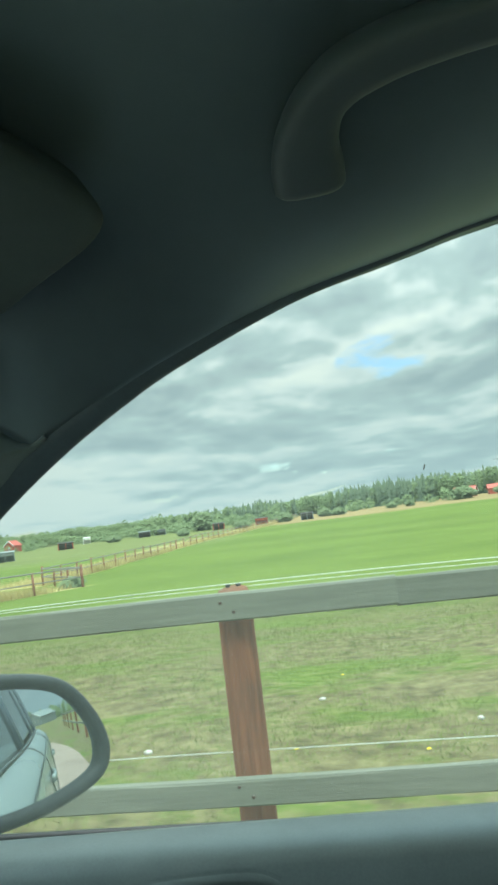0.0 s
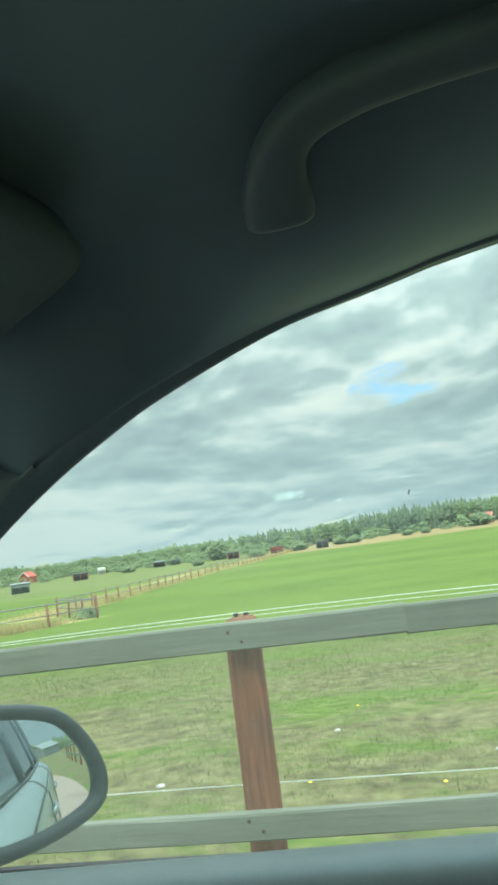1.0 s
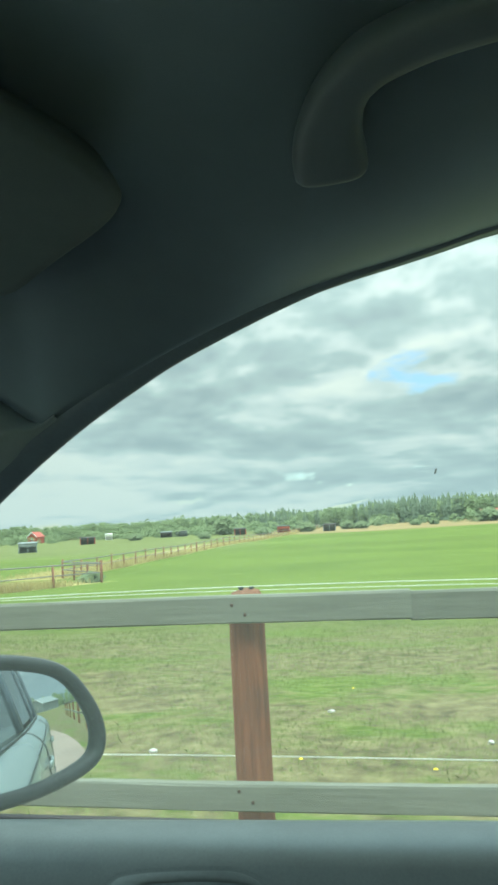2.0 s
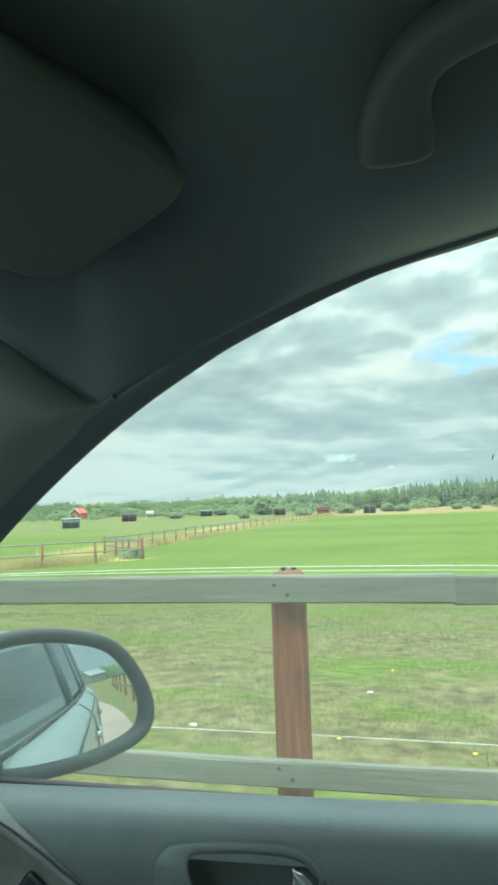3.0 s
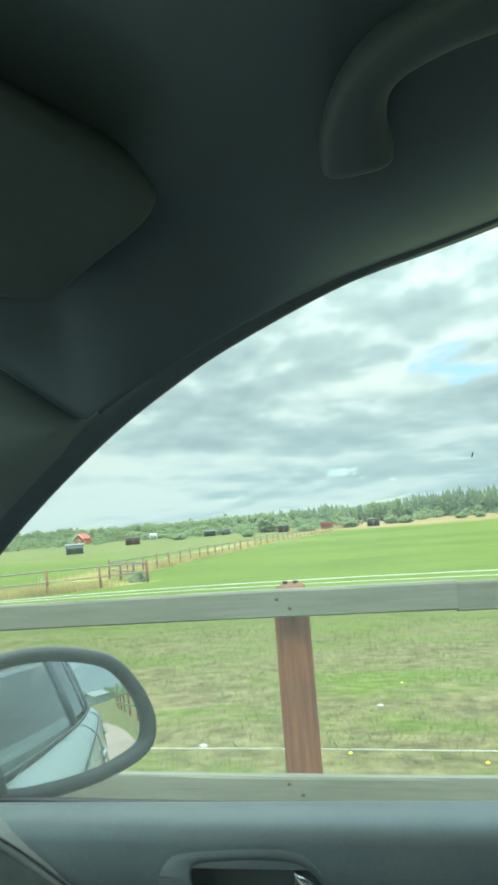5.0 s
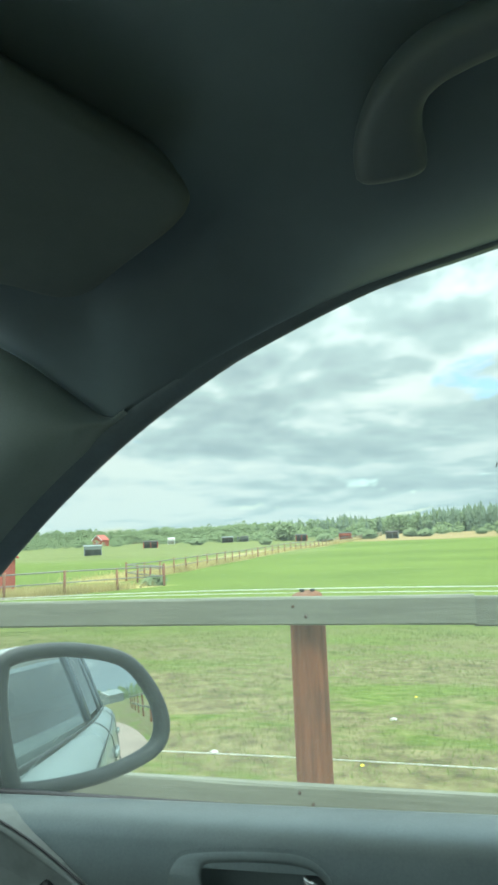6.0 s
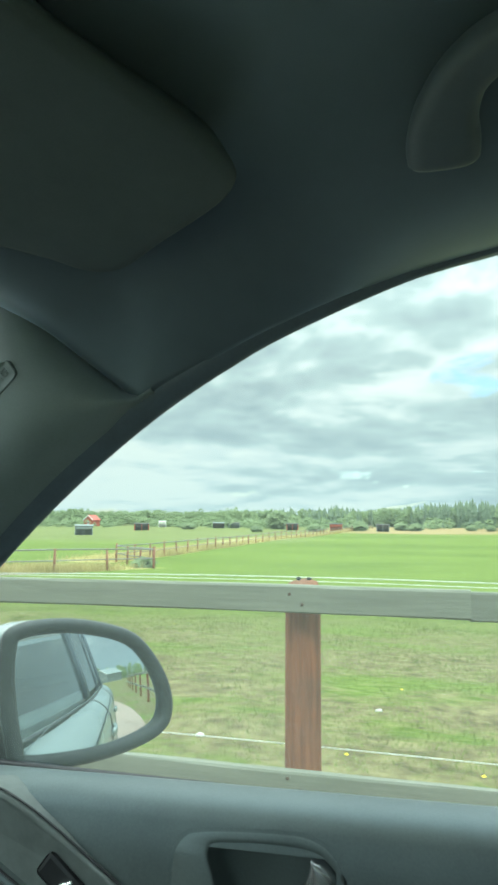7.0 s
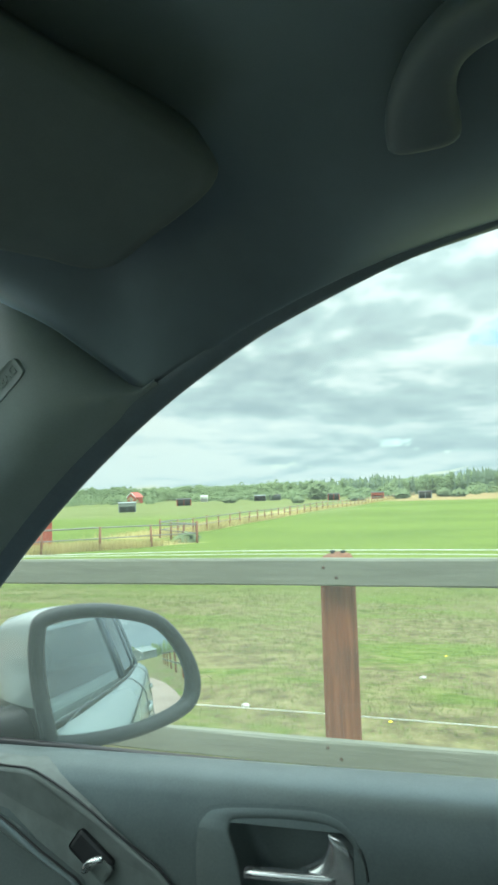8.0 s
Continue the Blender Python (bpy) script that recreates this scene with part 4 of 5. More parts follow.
def build_speck():
    """A small dead insect stuck on the outside of the pane."""
    at = Vector((0.0414, 0.6005, 1.241))
    rings = []
    for i in range(9):
        u = i / 8
        r = 0.0007 * math.sin(math.pi * (0.08 + 0.84 * u)) ** 0.8 * (1 + 0.3 * math.sin(9 * u))
        rings.append([at + Vector((0.0012 * (u - 0.5) + r * math.cos(w), 0.0006 * math.sin(w) - 0.3 * 0.0042 * (u - 0.5), 0.0042 * (u - 0.5) + 0.4 * r * math.cos(w + 1))) for w in (2 * math.pi * j / 10 for j in range(10))])
    verts = [v for r in rings for v in r]
    faces = [(i * 10 + j, i * 10 + (j + 1) % 10, (i + 1) * 10 + (j + 1) % 10, (i + 1) * 10 + j) for i in range(8) for j in range(10)]
    faces += [tuple(range(10))[::-1], tuple(80 + j for j in range(10))]
    part("dirt_speck", mesh_from("dirt_speck", verts, faces, M_BARK), car, "dark speck stuck on the window pane")


build_speck()
build_seal()
build_headliner()
build_pillar()
build_visor()
build_grab_handle()
build_door()
build_mirror()
build_body()

# ---- the paddock fence beside the lane ----
FENCE_Y, POST_GAP, POST_X = 2.22, 3.65, -0.47


def fence_base(x):
    return ground_z(x, FENCE_Y)


def build_paddock_fence():
    fence = thing("paddock_fence", "weathered grey rail fence on red-brown round posts", "fence", (POST_X, FENCE_Y, fence_base(POST_X)))
    rng = random.Random(4)

    def post_mesh():
        rings = []
        for z, r in ((-0.25, 0.056), (0.0, 0.0555), (0.35, 0.055), (0.75, 0.0545), (1.01, 0.054), (1.034, 0.052), (1.047, 0.044), (1.052, 0.030)):
            rings.append([Vector((r * (1 + 0.03 * math.sin(3 * a + z * 2) + 0.012 * math.sin(9 * a)) * math.cos(a), r * math.sin(a), z + 0.005 * math.cos(a))) for a in (2 * math.pi * j / 24 for j in range(24))])
        k = 24
        verts = [v for r in rings for v in r]
        faces = [(i * k + j, i * k + (j + 1) % k, (i + 1) * k + (j + 1) % k, (i + 1) * k + j) for i in range(len(rings) - 1) for j in range(k)]
        faces.append(tuple((len(rings) - 1) * k + j for j in range(k)))
        return mesh_from("post", verts, faces, M_POST)

    pm = post_mesh()
    for i in range(-7, 9):
        x = POST_X + i * POST_GAP
        ob = part("post", pm, fence, "round red-brown stained post" if i == 0 else "")
        ob.matrix_world = Matrix.Translation((x, FENCE_Y, fence_base(POST_X))) @ Matrix.Rotation(radians(rng.uniform(-1.2, 1.2) if i else 0), 4, "Y") @ Matrix.Rotation(rng.uniform(0, 6), 4, "Z")

    def rail(x0, x1, z, y, high, deep, lean, slope=0.0):
        n = max(6, int((x1 - x0) / 0.12))
        sec = [(-deep / 2, -high * 0.44), (-deep * 0.36, -high / 2), (deep * 0.36, -high / 2), (deep / 2, -high * 0.40), (deep / 2, high * 0.34), (deep * 0.34, high / 2), (-deep * 0.40, high / 2), (-deep / 2, high * 0.42)]
        seed = rng.uniform(0, 90)
        rings = []
        for i in range(n + 1):
            x = x0 + (x1 - x0) * i / n
            wob = 0.006 * noise.noise((x * 0.9, seed, 0))
            rings.append([Vector((x, y + a + 0.003 * noise.noise((x * 5, j, seed)), z + slope * (x - x0) + b + wob + 0.002 * noise.noise((x * 7, seed, j)))) for j, (a, b) in enumerate(sec)])
        k = len(sec)
        verts = [v for r in rings for v in r]
        faces = [(i * k + j, (i + 1) * k + j, (i + 1) * k + (j + 1) % k, i * k + (j + 1) % k) for i in range(n) for j in range(k)]
        faces += [tuple(range(k)), tuple(n * k + j for j in range(k))[::-1]]
        me = mesh_from("rail", verts, faces, M_RAIL, smooth=False)
        return part("rail", me, fence)

    front = FENCE_Y - 0.085
    # upper line: boards meet past the middle of a bay; lower line: boards lap between the posts
    for i in range(-7, 9):
        a = 0.02 + i * POST_GAP
        rail(a, a + POST_GAP + 0.005, 0.972 + 0.004 * (i % 2), front - 0.006 * (i % 2), 0.081, 0.045, 0)
        b = POST_X + 1.75 + i * POST_GAP
        rail(b, b + POST_GAP + 0.42, 0.468 - 0.004 * (i % 2), front - 0.052 * (i % 2) + 0.02, 0.074, 0.036, 0)

    def lathe(name, profile, n, material):
        rings = [[Vector((r * math.cos(2 * math.pi * j / n), r * math.sin(2 * math.pi * j / n), z)) for j in range(n)] for r, z in profile]
        verts = [v for r in rings for v in r]
        faces = [(i * n + j, i * n + (j + 1) % n, (i + 1) * n + (j + 1) % n, (i + 1) * n + j) for i in range(len(rings) - 1) for j in range(n)]
        faces += [tuple(range(n))[::-1], tuple((len(rings) - 1) * n + j for j in range(n))]
        return mesh_from(name, verts, faces, material)

    # two nails hold each board to a post; a black ring insulator sits on each post head
    nail = lathe("nail", [(0.0055, 0.0), (0.0055, 0.0015), (0.003, 0.003)], 8, M_NAIL)
    clip = lathe("insulator", [(0.008, 0.0), (0.009, 0.005), (0.006, 0.008), (0.006, 0.011), (0.009, 0.013), (0.007, 0.018)], 12, M_DARK)
    to_road = Matrix.Rotation(radians(90), 4, "X")
    for i in range(-3, 4):
        x = POST_X + i * POST_GAP
        odd = (i - 1) % 2
        for y, z in ((front - 0.006 * odd - 0.0226, 0.972 + 0.004 * odd), (front - 0.052 * odd + 0.0018, 0.468 - 0.004 * odd)):
            for dx, dz in ((-0.018, 0.016), (0.020, -0.013)):
                ob = part("nail", nail, fence, "rusty nail head")
                ob.matrix_world = Matrix.Translation((x + dx, y, z + dz)) @ to_road
        for dx in (-0.016, 0.017):
            ob = part("insulator", clip, fence, "black ring insulator for the tape")
            ob.matrix_world = Matrix.Translation((x + dx, FENCE_Y + 0.01, fence_base(POST_X) + 1.044))

    def line_of(name, pts, r, label):
        part(name, sweep(name, pts, ellipse(r, r * 0.9, 6), M_TAPE), fence, label)

    xs = np.arange(-26, 30, 0.25)
    sag = lambda x: 0.012 * math.cos(2 * math.pi * (x - POST_X) / POST_GAP)  # noqa: E731
    line_of("fence_tape", [Vector((x, FENCE_Y + 0.065, 1.020 + sag(x) + 0.003 * noise.noise((x, 0, 0)))) for x in xs], 0.0017, "white electric fence tape")
    line_of("fence_tape", [Vector((x, FENCE_Y + 0.095, 1.009 + 0.6 * sag(x + 0.2))) for x in xs], 0.0013, "white electric fence tape")
    # twisted white cord above the lower boards
    xs = np.arange(-9, 9, 0.012)
    for k in (0, 1):
        line_of("twisted_cord", [Vector((x, FENCE_Y + 0.075 + 0.0016 * math.cos(x * 160 + k * math.pi), 0.508 + 0.5 * sag(x + 0.4) + 0.0016 * math.sin(x * 160 + k * math.pi))) for x in xs], 0.0009, "twisted white electric cord")


build_paddock_fence()


# ---- the far pasture fence ----
def build_far_fence():
    a, corner, jog, bend, end = (Vector(p) for p in FAR_LINE)
    fence = thing("pasture_fence", "rust-brown post fence with grey rails across the pasture", "fence", (corner.x, corner.y, ground_z(*corner)))
    rng = random.Random(9)
    bm = bmesh.new()
    bmesh.ops.create_cone(bm, cap_ends=True, segments=8, radius1=0.075, radius2=0.07, depth=1.6)
    bmesh.ops.translate(bm, vec=(0, 0, 0.5), verts=bm.verts)
    pm = bm_mesh("post", bm, M_FARPOST, True)

    def run(p, q, gap):
        n = int((q - p).length / gap)
        pts = [p + (q - p) * i / n for i in range(n + 1)]
        for c in pts:
            ob = part("post", pm, fence)
            ob.matrix_world = Matrix.Translation((c.x, c.y, ground_z(c.x, c.y))) @ Matrix.Rotation(radians(rng.uniform(-3, 3)), 4, "Y") @ Matrix.Diagonal((1, 1, rng.uniform(0.94, 1.05), 1))
        for h, r in ((1.18, 0.045), (0.62, 0.035)):
            path = [Vector((c.x, c.y, ground_z(c.x, c.y) + h + rng.uniform(-0.02, 0.02))) for c in pts]
            part("rail", sweep("rail", path, ellipse(r, r, 6), M_FARRAIL), fence)

    run(a, corner, 3.2)
    run(corner, jog, 2.5)
    run(jog, bend, 3.4)
    run(bend, end, 3.6)
    # dry tall grass along the line
    verts, faces = [], []
    for p, q, n in ((a, corner, 18000), (jog, bend, 14000), (bend, end, 16000)):
        d = (q - p).normalized()
        side = Vector((-d.y, d.x))
        if side.x > 0:
            side = -side
        for _ in range(n):
            u = rng.random()
            if rng.random() < smooth_step(u, 0.80, 1.0):
                continue
            c = p + (q - p) * u + side * abs(rng.gauss(0.6, 2.2)) - side * 0.4
            g = ground_z(c.x, c.y)
            hgt, w = rng.uniform(0.25, 0.6), rng.uniform(0.008, 0.028)
            az = rng.uniform(0, math.pi)
            dx, dy = math.cos(az) * w, math.sin(az) * w
            lx, ly = rng.gauss(0, 0.15), rng.gauss(0, 0.15)
            k = len(verts)
            verts += [(c.x - dx, c.y - dy, g - 0.03), (c.x + dx, c.y + dy, g - 0.03), (c.x + lx, c.y + ly, g + hgt)]
            faces.append((k, k + 1, k + 2))
    tagged(new("dry_grass", mesh_from("dry_grass", verts, faces, M_STRAW, False)), "tall straw-yellow dry grass along the fence", "grass", kind="stuff")


build_far_fence()


# ---- sheds and houses ----
def polar(yaw, far):
    a = radians(yaw)
    return -math.sin(a) * far, math.cos(a) * far


def build_shelter(yaw, far, wide, deep, high, wall, roof, label, turn=0.0, side=None):
    """An open-fronted field shelter: back and side walls, corner posts, sloping roof."""
    x, y = polar(yaw, far)
    z = ground_z(x, y) - 0.05
    hut = thing("field_shelter", label, "shed", (x, y, z), group="field shelters")
    m = Matrix.Translation((x, y, z)) @ Matrix.Rotation(radians(yaw + turn), 4, "Z")

    def add(name, size, at, material):
        me = box(name, size, at, material, 0.01)
        me.transform(m)
        return part(name, me, hut)

    add("back_wall", (wide, 0.1, high * 0.9), (0, deep / 2, high * 0.45), wall)
    add("side_wall", (0.1, deep, high * 0.92), (-wide / 2, 0, high * 0.46), side or wall)
    add("side_wall", (0.1, deep, high * 0.92), (wide / 2, 0, high * 0.46), side or wall)
    add("front_board", (wide * 0.98, 0.08, high * 0.35), (0, -deep / 2, high * 0.82), wall)
    for px in (-wide * 0.47, 0, wide * 0.47):
        add("corner_post", (0.14, 0.14, high), (px, -deep / 2 - 0.02, high / 2), side or wall)
    me = box("roof", (wide + 0.3, deep + 0.4, 0.10), (0, 0, high + 0.06), roof, 0.02, Matrix.Rotation(radians(5), 3, "X"))
    me.transform(m)
    part("roof", me, hut)


def build_house(yaw, far, wide, deep, wall_h, roof_h, label, turn=0.0, windows=2, name="barn", trim=True, wall=None, roof=None):
    """A gabled timber building with roof, door and framed windows."""
    x, y = polar(yaw, far)
    z = ground_z(x, y) - 0.1
    h = thing(name, label, "building", (x, y, z))
    m = Matrix.Translation((x, y, z)) @ Matrix.Rotation(radians(yaw + turn), 4, "Z")
    bm = bmesh.new()
    pts = [(-wide / 2, 0), (wide / 2, 0), (wide / 2, wall_h), (0, wall_h + roof_h), (-wide / 2, wall_h)]
    a = [bm.verts.new((px, -deep / 2, pz)) for px, pz in pts]
    b = [bm.verts.new((px, deep / 2, pz)) for px, pz in pts]
    bm.faces.new(a)
    bm.faces.new(b[::-1])
    for i in range(5):
        bm.faces.new((a[i - 1], b[i - 1], b[i], a[i]))
    bmesh.ops.recalc_face_normals(bm, faces=bm.faces[:])
    me = bm_mesh("walls", bm, wall or M_RED)
    me.transform(m)
    part("walls", me, h)
    run = math.hypot(wide / 2, roof_h) + 0.35
    for s in (-1, 1):
        rot = Matrix.Rotation(s * math.atan2(roof_h, wide / 2), 3, "Y")
        me = box("roof_slope", (run, deep + 0.7, 0.14), (s * wide / 4 * 1.06, 0, wall_h + roof_h / 2 + 0.08), roof or M_REDROOF, 0.02, rot)
        me.transform(m)
        part("roof_slope", me, h)
        if trim:
            me = box("barge_board", (run, 0.06, 0.22), (s * wide / 4 * 1.06, -deep / 2 - 0.36, wall_h + roof_h / 2), M_WHITE, 0.01, rot)
            me.transform(m)
            part("barge_board", me, h, "white barge board")
    for i in range(windows):
        px = (i - (windows - 1) / 2) * wide / max(1, windows) * 0.8
        me = box("window_frame", (0.8, 0.08, 1.0), (px, -deep / 2 - 0.03, wall_h * 0.55), M_WHITE, 0.01)
        me.transform(m)
        w = part("window", me, h)
        me = box("pane", (0.6, 0.04, 0.8), (px, -deep / 2 - 0.075, wall_h * 0.55), M_DARKBOARD)
        me.transform(m)
        part("pane", me, w)


build_shelter(12.4, 205, 3.2, 2.4, 1.8, M_DARKBOARD, M_DARKBOARD, "dark boarded field shelter with a red end wall", side=M_RED)
build_shelter(9.0, 200, 3.3, 2.4, 1.8, M_RED, M_DARKBOARD, "red field shelter with a dark open front")
build_shelter(5.4, 190, 3.2, 2.4, 1.8, M_DARKBOARD, M_DARKBOARD, "black field shelter with grey sides", side=M_GREYBOARD)
build_shelter(28.6, 150, 3.4, 2.4, 1.9, M_GREYBOARD, M_GREYBOARD, "grey boarded field shelter standing in the grass")
build_shelter(24.2, 200, 3.9, 2.4, 1.8, M_DARKBOARD, M_DARKBOARD, "low black shelter with a red end", side=M_RED)
build_shelter(22.6, 240, 2.2, 2.0, 1.9, M_WHITE, M_WHITE, "small pale hut beside a dark shelter")
build_shelter(18.2, 225, 3.4, 2.4, 1.7, M_DARKBOARD, M_GREYBOARD, "low dark shelter far across the stubble")
build_shelter(17.0, 230, 3.4, 2.4, 1.7, M_GREYBOARD, M_DARKBOARD, "low grey shelter far across the stubble")
build_house(28.0, 275, 4.0, 4.5, 2.2, 1.7, "small red timber barn with a bright red roof", turn=-35, windows=1)
build_house(35.2, 46, 1.5, 1.6, 2.1, 0.5, "narrow red timber hut in the grass", windows=0, name="hut", trim=False)
build_house(-6.8, 248, 7.0, 6.5, 1.9, 1.5, "long red farmhouse with a red roof before the woods", turn=80, windows=3, name="farmhouse")
build_house(-9.2, 245, 6.0, 6.5, 1.8, 1.3, "red outbuilding with a dark red roof", turn=95, windows=2, name="outbuilding")


build_house(-91.5, 150, 16.0, 9.0, 3.4, 2.6, "low grey farm building beside the lane", turn=60, windows=4, name="farm_building", wall=M_GREYBOARD, roof=M_GREYBOARD)


def build_pole(yaw, far, high):
    x, y = polar(yaw, far)
    z = ground_z(x, y)
    pole = thing("utility_pole", "pale wooden utility pole beside the farm", "pole", (x, y, z))
    part("shaft", sweep("shaft", [Vector((x, y, z - 0.3)), Vector((x, y, z + high))], ellipse(0.13, 0.13, 10), M_GREYBOARD), pole)
    part("cross_arm", box("cross_arm", (1.4, 0.12, 0.12), (x, y, z + high - 0.5), M_GREYBOARD, 0.01), pole)


build_pole(-9.3, 180, 9.5)


# ---- woods ----
def conifer(verts, faces, x, y, z, h, r, rng):
    tiers = rng.randint(8, 10)
    ph = rng.random() * 6
    for t in range(tiers):
        f = t / tiers
        base = z + h * (0.06 + 0.92 * f)
        top = min(z + h, base + h * 0.19)
        rad = r * (1 - f) ** 0.85 * rng.uniform(0.75, 1.2) + 0.12
        k = len(verts)
        n = 7
        for j in range(n):
            a = ph + t + 2 * math.pi * j / n
            q = rad * rng.uniform(0.55, 1.15)
            verts.append((x + q * math.cos(a), y + q * math.sin(a), base - rng.uniform(0, 0.05) * h))
        verts.append((x + rng.gauss(0, 0.1), y, top))
        faces += [(k + j, k + (j + 1) % n, k + n) for j in range(n)]


def leafy(verts, faces, x, y, z, h, r, rng, clumps=46, low=0.18):
    """A crown of many small ragged clumps, uneven and open."""
    for _ in range(clumps):
        u = rng.random()
        f = low + (1 - low) * u
        rr = r * math.sin(math.pi * min(1, 0.12 + 0.85 * u)) ** 0.7
        a, q = rng.uniform(0, 6.283), rr * math.sqrt(rng.random())
        cx, cy, cz = x + q * math.cos(a), y + q * math.sin(a), z + h * f * 0.96
        s = r * rng.uniform(0.12, 0.27)
        k = len(verts)
        tip = rng.uniform(0, 6.283)
        for j in range(3):
            w = tip + 2.094 * j + rng.uniform(-0.5, 0.5)
            verts.append((cx + s * math.cos(w) * rng.uniform(0.6, 1.3), cy + s * math.sin(w) * rng.uniform(0.6, 1.3), cz + s * rng.uniform(-0.5, 0.1)))
        verts.append((cx + s * rng.uniform(-0.4, 0.4), cy + s * rng.uniform(-0.4, 0.4), cz + s * rng.uniform(0.35, 0.8)))
        faces += [(k, k + 1, k + 3), (k + 1, k + 2, k + 3), (k + 2, k, k + 3)]


def build_woods():
    rng = random.Random(21)
    sv, sf, bv, bf, tv, tf = [], [], [], [], [], []

    def trunk(x, y, z, h, r):
        k = len(tv)
        for zz, rr in ((z - 0.4, r), (z + h, r * 0.3)):
            for j in range(5):
                a = 2 * math.pi * j / 5
                tv.append((x + rr * math.cos(a), y + rr * math.sin(a), zz))
        for j in range(5):
            tf.append((k + j, k + (j + 1) % 5, k + 5 + (j + 1) % 5, k + 5 + j))

    for _ in range(5200):
        yaw = rng.uniform(-60, 62)
        depth = abs(rng.gauss(0, 1))
        base = 300 + 60 * smooth_step(yaw, 8, 30) - 25 * smooth_step(-yaw, -6, 4)
        far = base + depth * 45
        x, y = polar(yaw, far)
        if y < 60:
            continue
        z = ground_z(x, y) - 0.2
        patch = noise.noise((yaw * 0.16, 3.3, 0))
        tall = 0.88 + 0.16 * smooth_step(-yaw, -8, 2) + 0.12 * noise.noise((yaw * 0.5, 8, 0))
        if rng.random() < 0.52 + 1.1 * patch + 0.50 * smooth_step(yaw, 6, 16) - 0.3 * smooth_step(-yaw, -4, 3):
            h = rng.uniform(6.5, 9.4) * tall
            leafy(bv, bf, x, y, z, h, h * rng.uniform(0.22, 0.34), rng, 75)
        else:
            h = rng.uniform(8.2, 10.6) * tall
            conifer(sv, sf, x, y, z, h, h * rng.uniform(0.13, 0.19), rng)
        trunk(x, y, z, h * 0.8, h * 0.012)
    # scrub along the foot of the woods
    for _ in range(520):
        yaw = rng.uniform(-30, 40)
        far = rng.uniform(215, 300) + 30 * smooth_step(yaw, 8, 30)
        if rng.random() > 0.25 + 0.75 * smooth_step(yaw, 7, 14):
            continue
        x, y = polar(yaw, far)
        h = rng.uniform(1.2, 4.2)
        leafy(bv, bf, x, y, ground_z(x, y) - 0.2, h, h * rng.uniform(0.5, 0.9), rng, 70, 0.0)
    # woods behind the lane, for the mirror
    for _ in range(700):
        yaw = rng.uniform(-150, -60)
        far = rng.uniform(300, 380)
        x, y = polar(yaw, far)
        h = rng.uniform(8, 13)
        conifer(sv, sf, x, y, ground_z(x, max(y, -3)) - 0.2, h, h * 0.17, rng)
    for _ in range(60):
        yaw = rng.uniform(-104, -84)
        x, y = polar(yaw, rng.uniform(165, 230))
        h = rng.uniform(5, 9)
        leafy(bv, bf, x, y, ground_z(x, max(y, -3)) - 0.2, h, h * rng.uniform(0.25, 0.4), rng, 90)
    tagged(new("spruce_woods", open_crown(mesh_from("spruce_woods", sv, sf, M_SPRUCE, False), 0.6)), "dark green spruce wood along the far field edge", "trees", kind="stuff")
    tagged(new("birch_woods", open_crown(mesh_from("birch_woods", bv, bf, M_BIRCH, False), 0.6)), "light green birches and scrub before the spruces", "trees", kind="stuff")
    tagged(new("tree_trunks", mesh_from("tree_trunks", tv, tf, M_BARK, False)), "thin grey-brown trunks in the far wood", "trees", kind="stuff")


build_woods()


def build_bush(yaw, far, h, r, seed):
    x, y = polar(yaw, far)
    z = ground_z(x, y) - 0.1
    rng = random.Random(seed)
    bush = thing("bush", "rounded green bush standing alone in the grass", "bush", (x, y, z), group="bushes")
    v, f = [], []
    leafy(v, f, x, y, z, h, r, rng, 420, 0.02)
    part("crown", open_crown(mesh_from("crown", v, f, M_BUSH, False), 0.6), bush)
    for k in range(3):
        a = k * 2.1
        part("stem", sweep("stem", [Vector((x, y, z)), Vector((x + 0.3 * r * math.cos(a), y + 0.3 * r * math.sin(a), z + h * 0.6))], ellipse(0.05, 0.05, 6), M_BARK), bush)


for spec in ((15.2, 180, 1.7, 1.6, 1), (10.6, 190, 2.0, 2.4, 2), (7.2, 195, 2.6, 2.6, 3), (4.0, 200, 2.2, 2.0, 4), (2.9, 198, 1.9, 2.2, 5), (-1.2, 205, 1.6, 1.6, 6), (-2.6, 203, 1.6, 1.4, 7),
             (-6.6, 215, 3.6, 3.8, 8), (-9.6, 220, 3.0, 2.8, 9), (20.6, 210, 1.9, 2.2, 10), (13.6, 215, 5.5, 3.4, 11), (24.0, 46, 0.7, 0.8, 12)):
    build_bush(*spec)


# ---- small things in the near grass ----
def build_stone(x, y, s, seed):
    rng = random.Random(seed)
    bm = bmesh.new()
    bmesh.ops.create_icosphere(bm, subdivisions=2, radius=1)
    for v in bm.verts:
        v.co *= 1 + 0.22 * noise.noise(v.co * 1.3 + Vector((seed, 0, 0)))
    bmesh.ops.scale(bm, vec=(s * 1.3, s, s * 0.6), verts=bm.verts)
    bmesh.ops.rotate(bm, matrix=Matrix.Rotation(rng.uniform(0, 6), 3, "Z"), verts=bm.verts)
    ob = new("stone", bm_mesh("stone", bm, M_STONE, True))
    ob.location = (x, y, ground_z(x, y) + s * 0.25)
    tagged(ob, "small pale stone lying in the pasture", "stone", group="stones")


for i, (x, y, s) in enumerate(((-0.55, 5.2, 0.022), (-1.5, 4.2, 0.024), (0.42, 4.4, 0.02))):
    build_stone(x, y, s, i + 1)


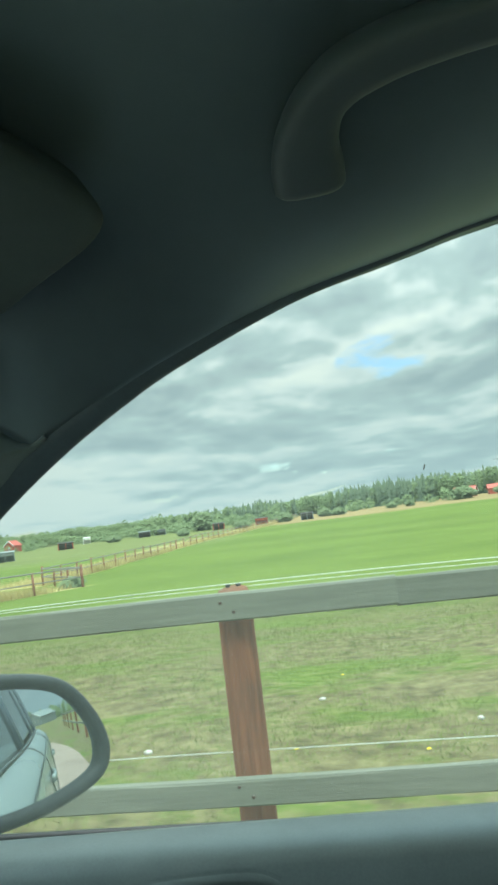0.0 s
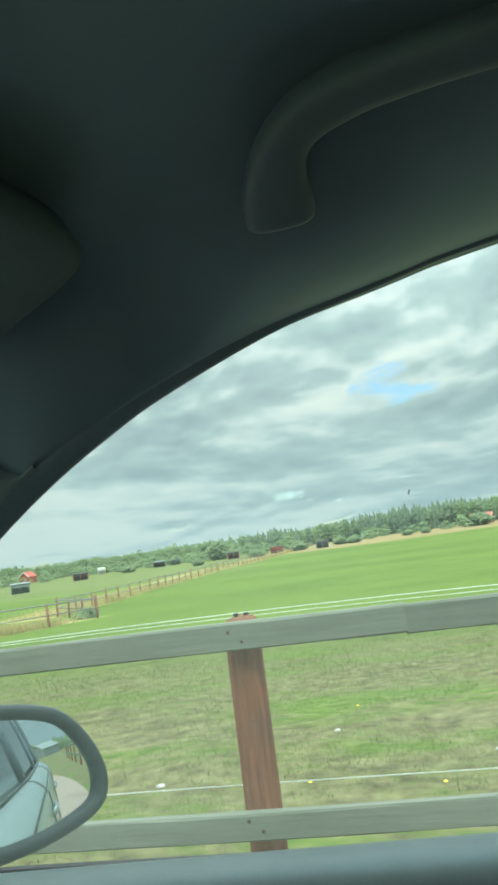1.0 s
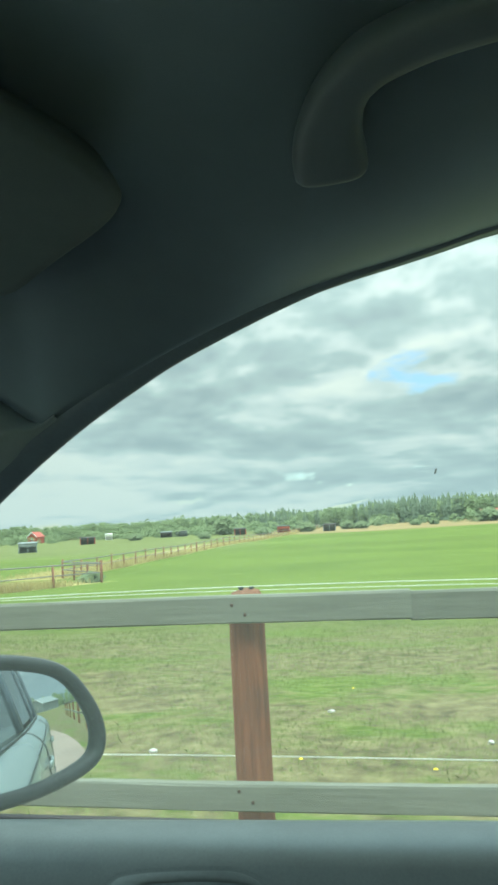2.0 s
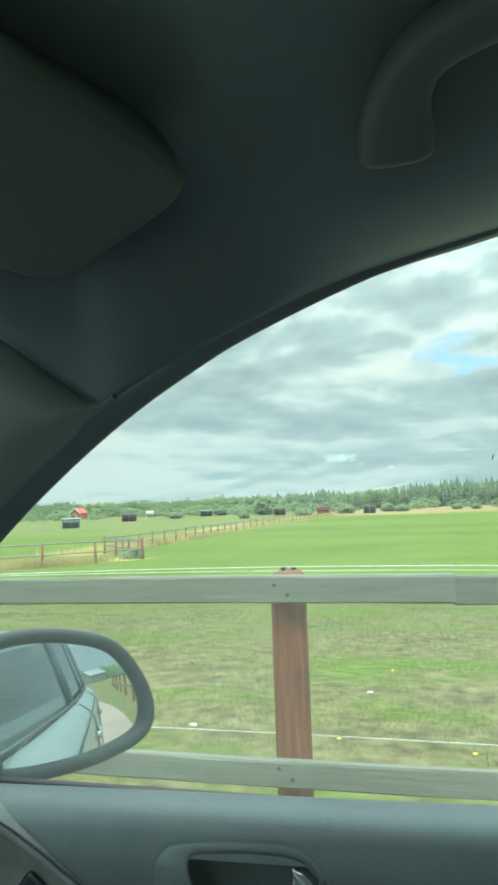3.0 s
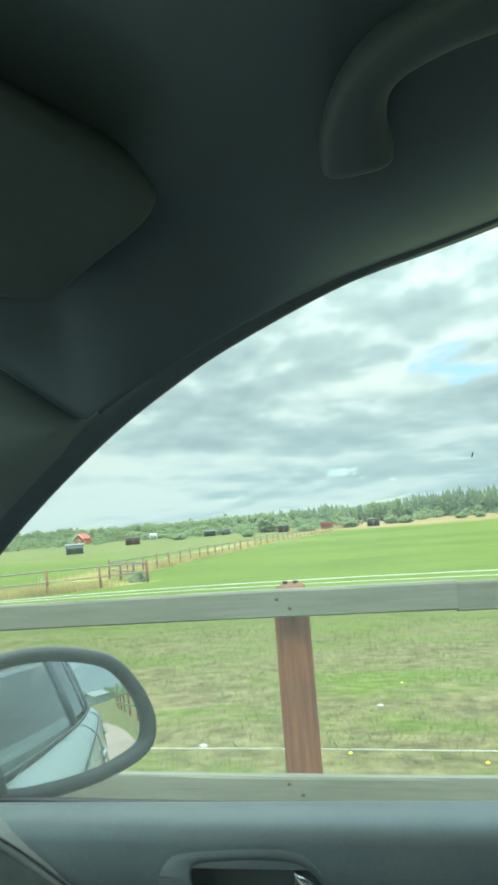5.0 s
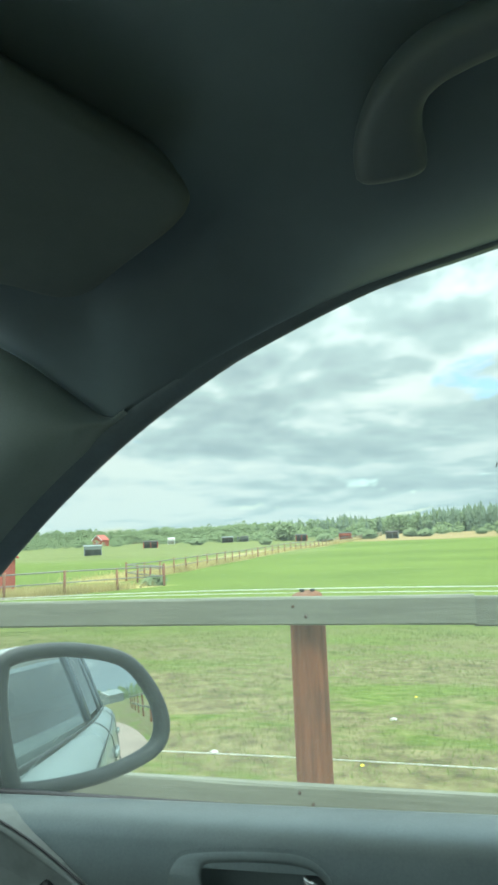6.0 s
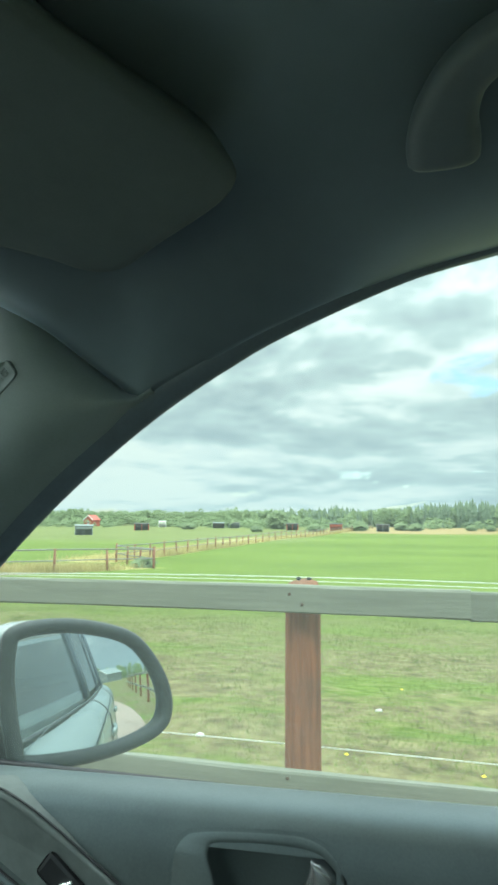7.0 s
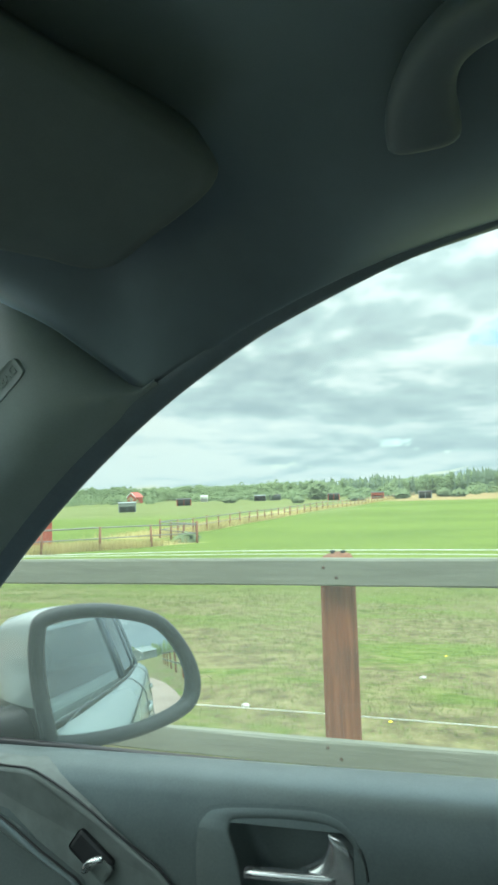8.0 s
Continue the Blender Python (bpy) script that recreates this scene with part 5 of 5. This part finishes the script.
def build_grass():
    """Short pasture grass, thin where the ground is trodden."""
    rng = np.random.default_rng(5)
    n = 150000
    y = 1.55 + 17.0 * rng.random(n) ** 1.7
    x = -y * 0.95 - 0.8 + (y * 1.35 + 2.2) * rng.random(n)
    keep = []
    for i in range(n):
        d = noise.noise((x[i] * 0.28, y[i] * 0.55, 11.0)) + 0.45 * noise.noise((x[i] * 1.7, y[i] * 1.7, 3.0))
        near = smooth_step(y[i], 11, 4)
        keep.append(d > 0.12 * near - 0.5 * (1 - near) or rng.random() < 0.06)
    keep = np.array(keep)
    x, y = x[keep], y[keep]
    m = len(x)
    z = np.array([ground_z(a, b) for a, b in zip(x, y)])
    hgt = (0.010 + 0.020 * rng.random(m) ** 2) * (0.9 + 0.05 * y) + 0.05 * (y < 2.5) * rng.random(m)
    w = (0.0022 + 0.0022 * rng.random(m)) * (0.8 + 0.11 * y)
    az = rng.random(m) * math.pi
    lean = rng.normal(0, 0.018, (m, 2)) * (0.8 + 0.06 * y)[:, None]
    v = np.empty((m, 3, 3))
    v[:, 0] = np.stack([x - np.cos(az) * w, y - np.sin(az) * w, z - 0.01], 1)
    v[:, 1] = np.stack([x + np.cos(az) * w, y + np.sin(az) * w, z - 0.01], 1)
    v[:, 2] = np.stack([x + lean[:, 0], y + lean[:, 1], z + hgt], 1)
    # every blade shows its face to the lane
    away = np.cross(v[:, 1] - v[:, 0], v[:, 2] - v[:, 0])[:, 1] > 0
    v[away] = v[away][:, [1, 0, 2]]
    me = bpy.data.meshes.new("grass")
    me.vertices.add(3 * m)
    me.vertices.foreach_set("co", v.ravel())
    me.loops.add(3 * m)
    me.loops.foreach_set("vertex_index", np.arange(3 * m))
    me.polygons.add(m)
    me.polygons.foreach_set("loop_start", np.arange(0, 3 * m, 3))
    me.update(calc_edges=True)
    me.materials.append(M_GRASS)
    open_crown(me, 0.9)
    tagged(new("grass", me), "short green pasture grass with worn gaps", "grass", kind="stuff")
    verts, faces = [], []
    for _ in range(10):
        fy = 3.2 + 8 * rng.random()
        fx = -fy * 0.8 + fy * 1.1 * rng.random()
        fz = ground_z(fx, fy) + 0.04 + 0.03 * rng.random()
        k = len(verts)
        verts.append((fx, fy, fz + 0.008))
        verts += [(fx + 0.013 * math.cos(a), fy + 0.013 * math.sin(a), fz) for a in np.linspace(0, 2 * math.pi, 8)[:-1]]
        faces += [(k, k + 1 + j, k + 1 + (j + 1) % 7) for j in range(7)]
    tagged(new("dandelions", mesh_from("dandelions", verts, faces, M_FLOWER, False)), "yellow dandelion heads scattered in the grass", "flowers", kind="stuff")


build_grass()
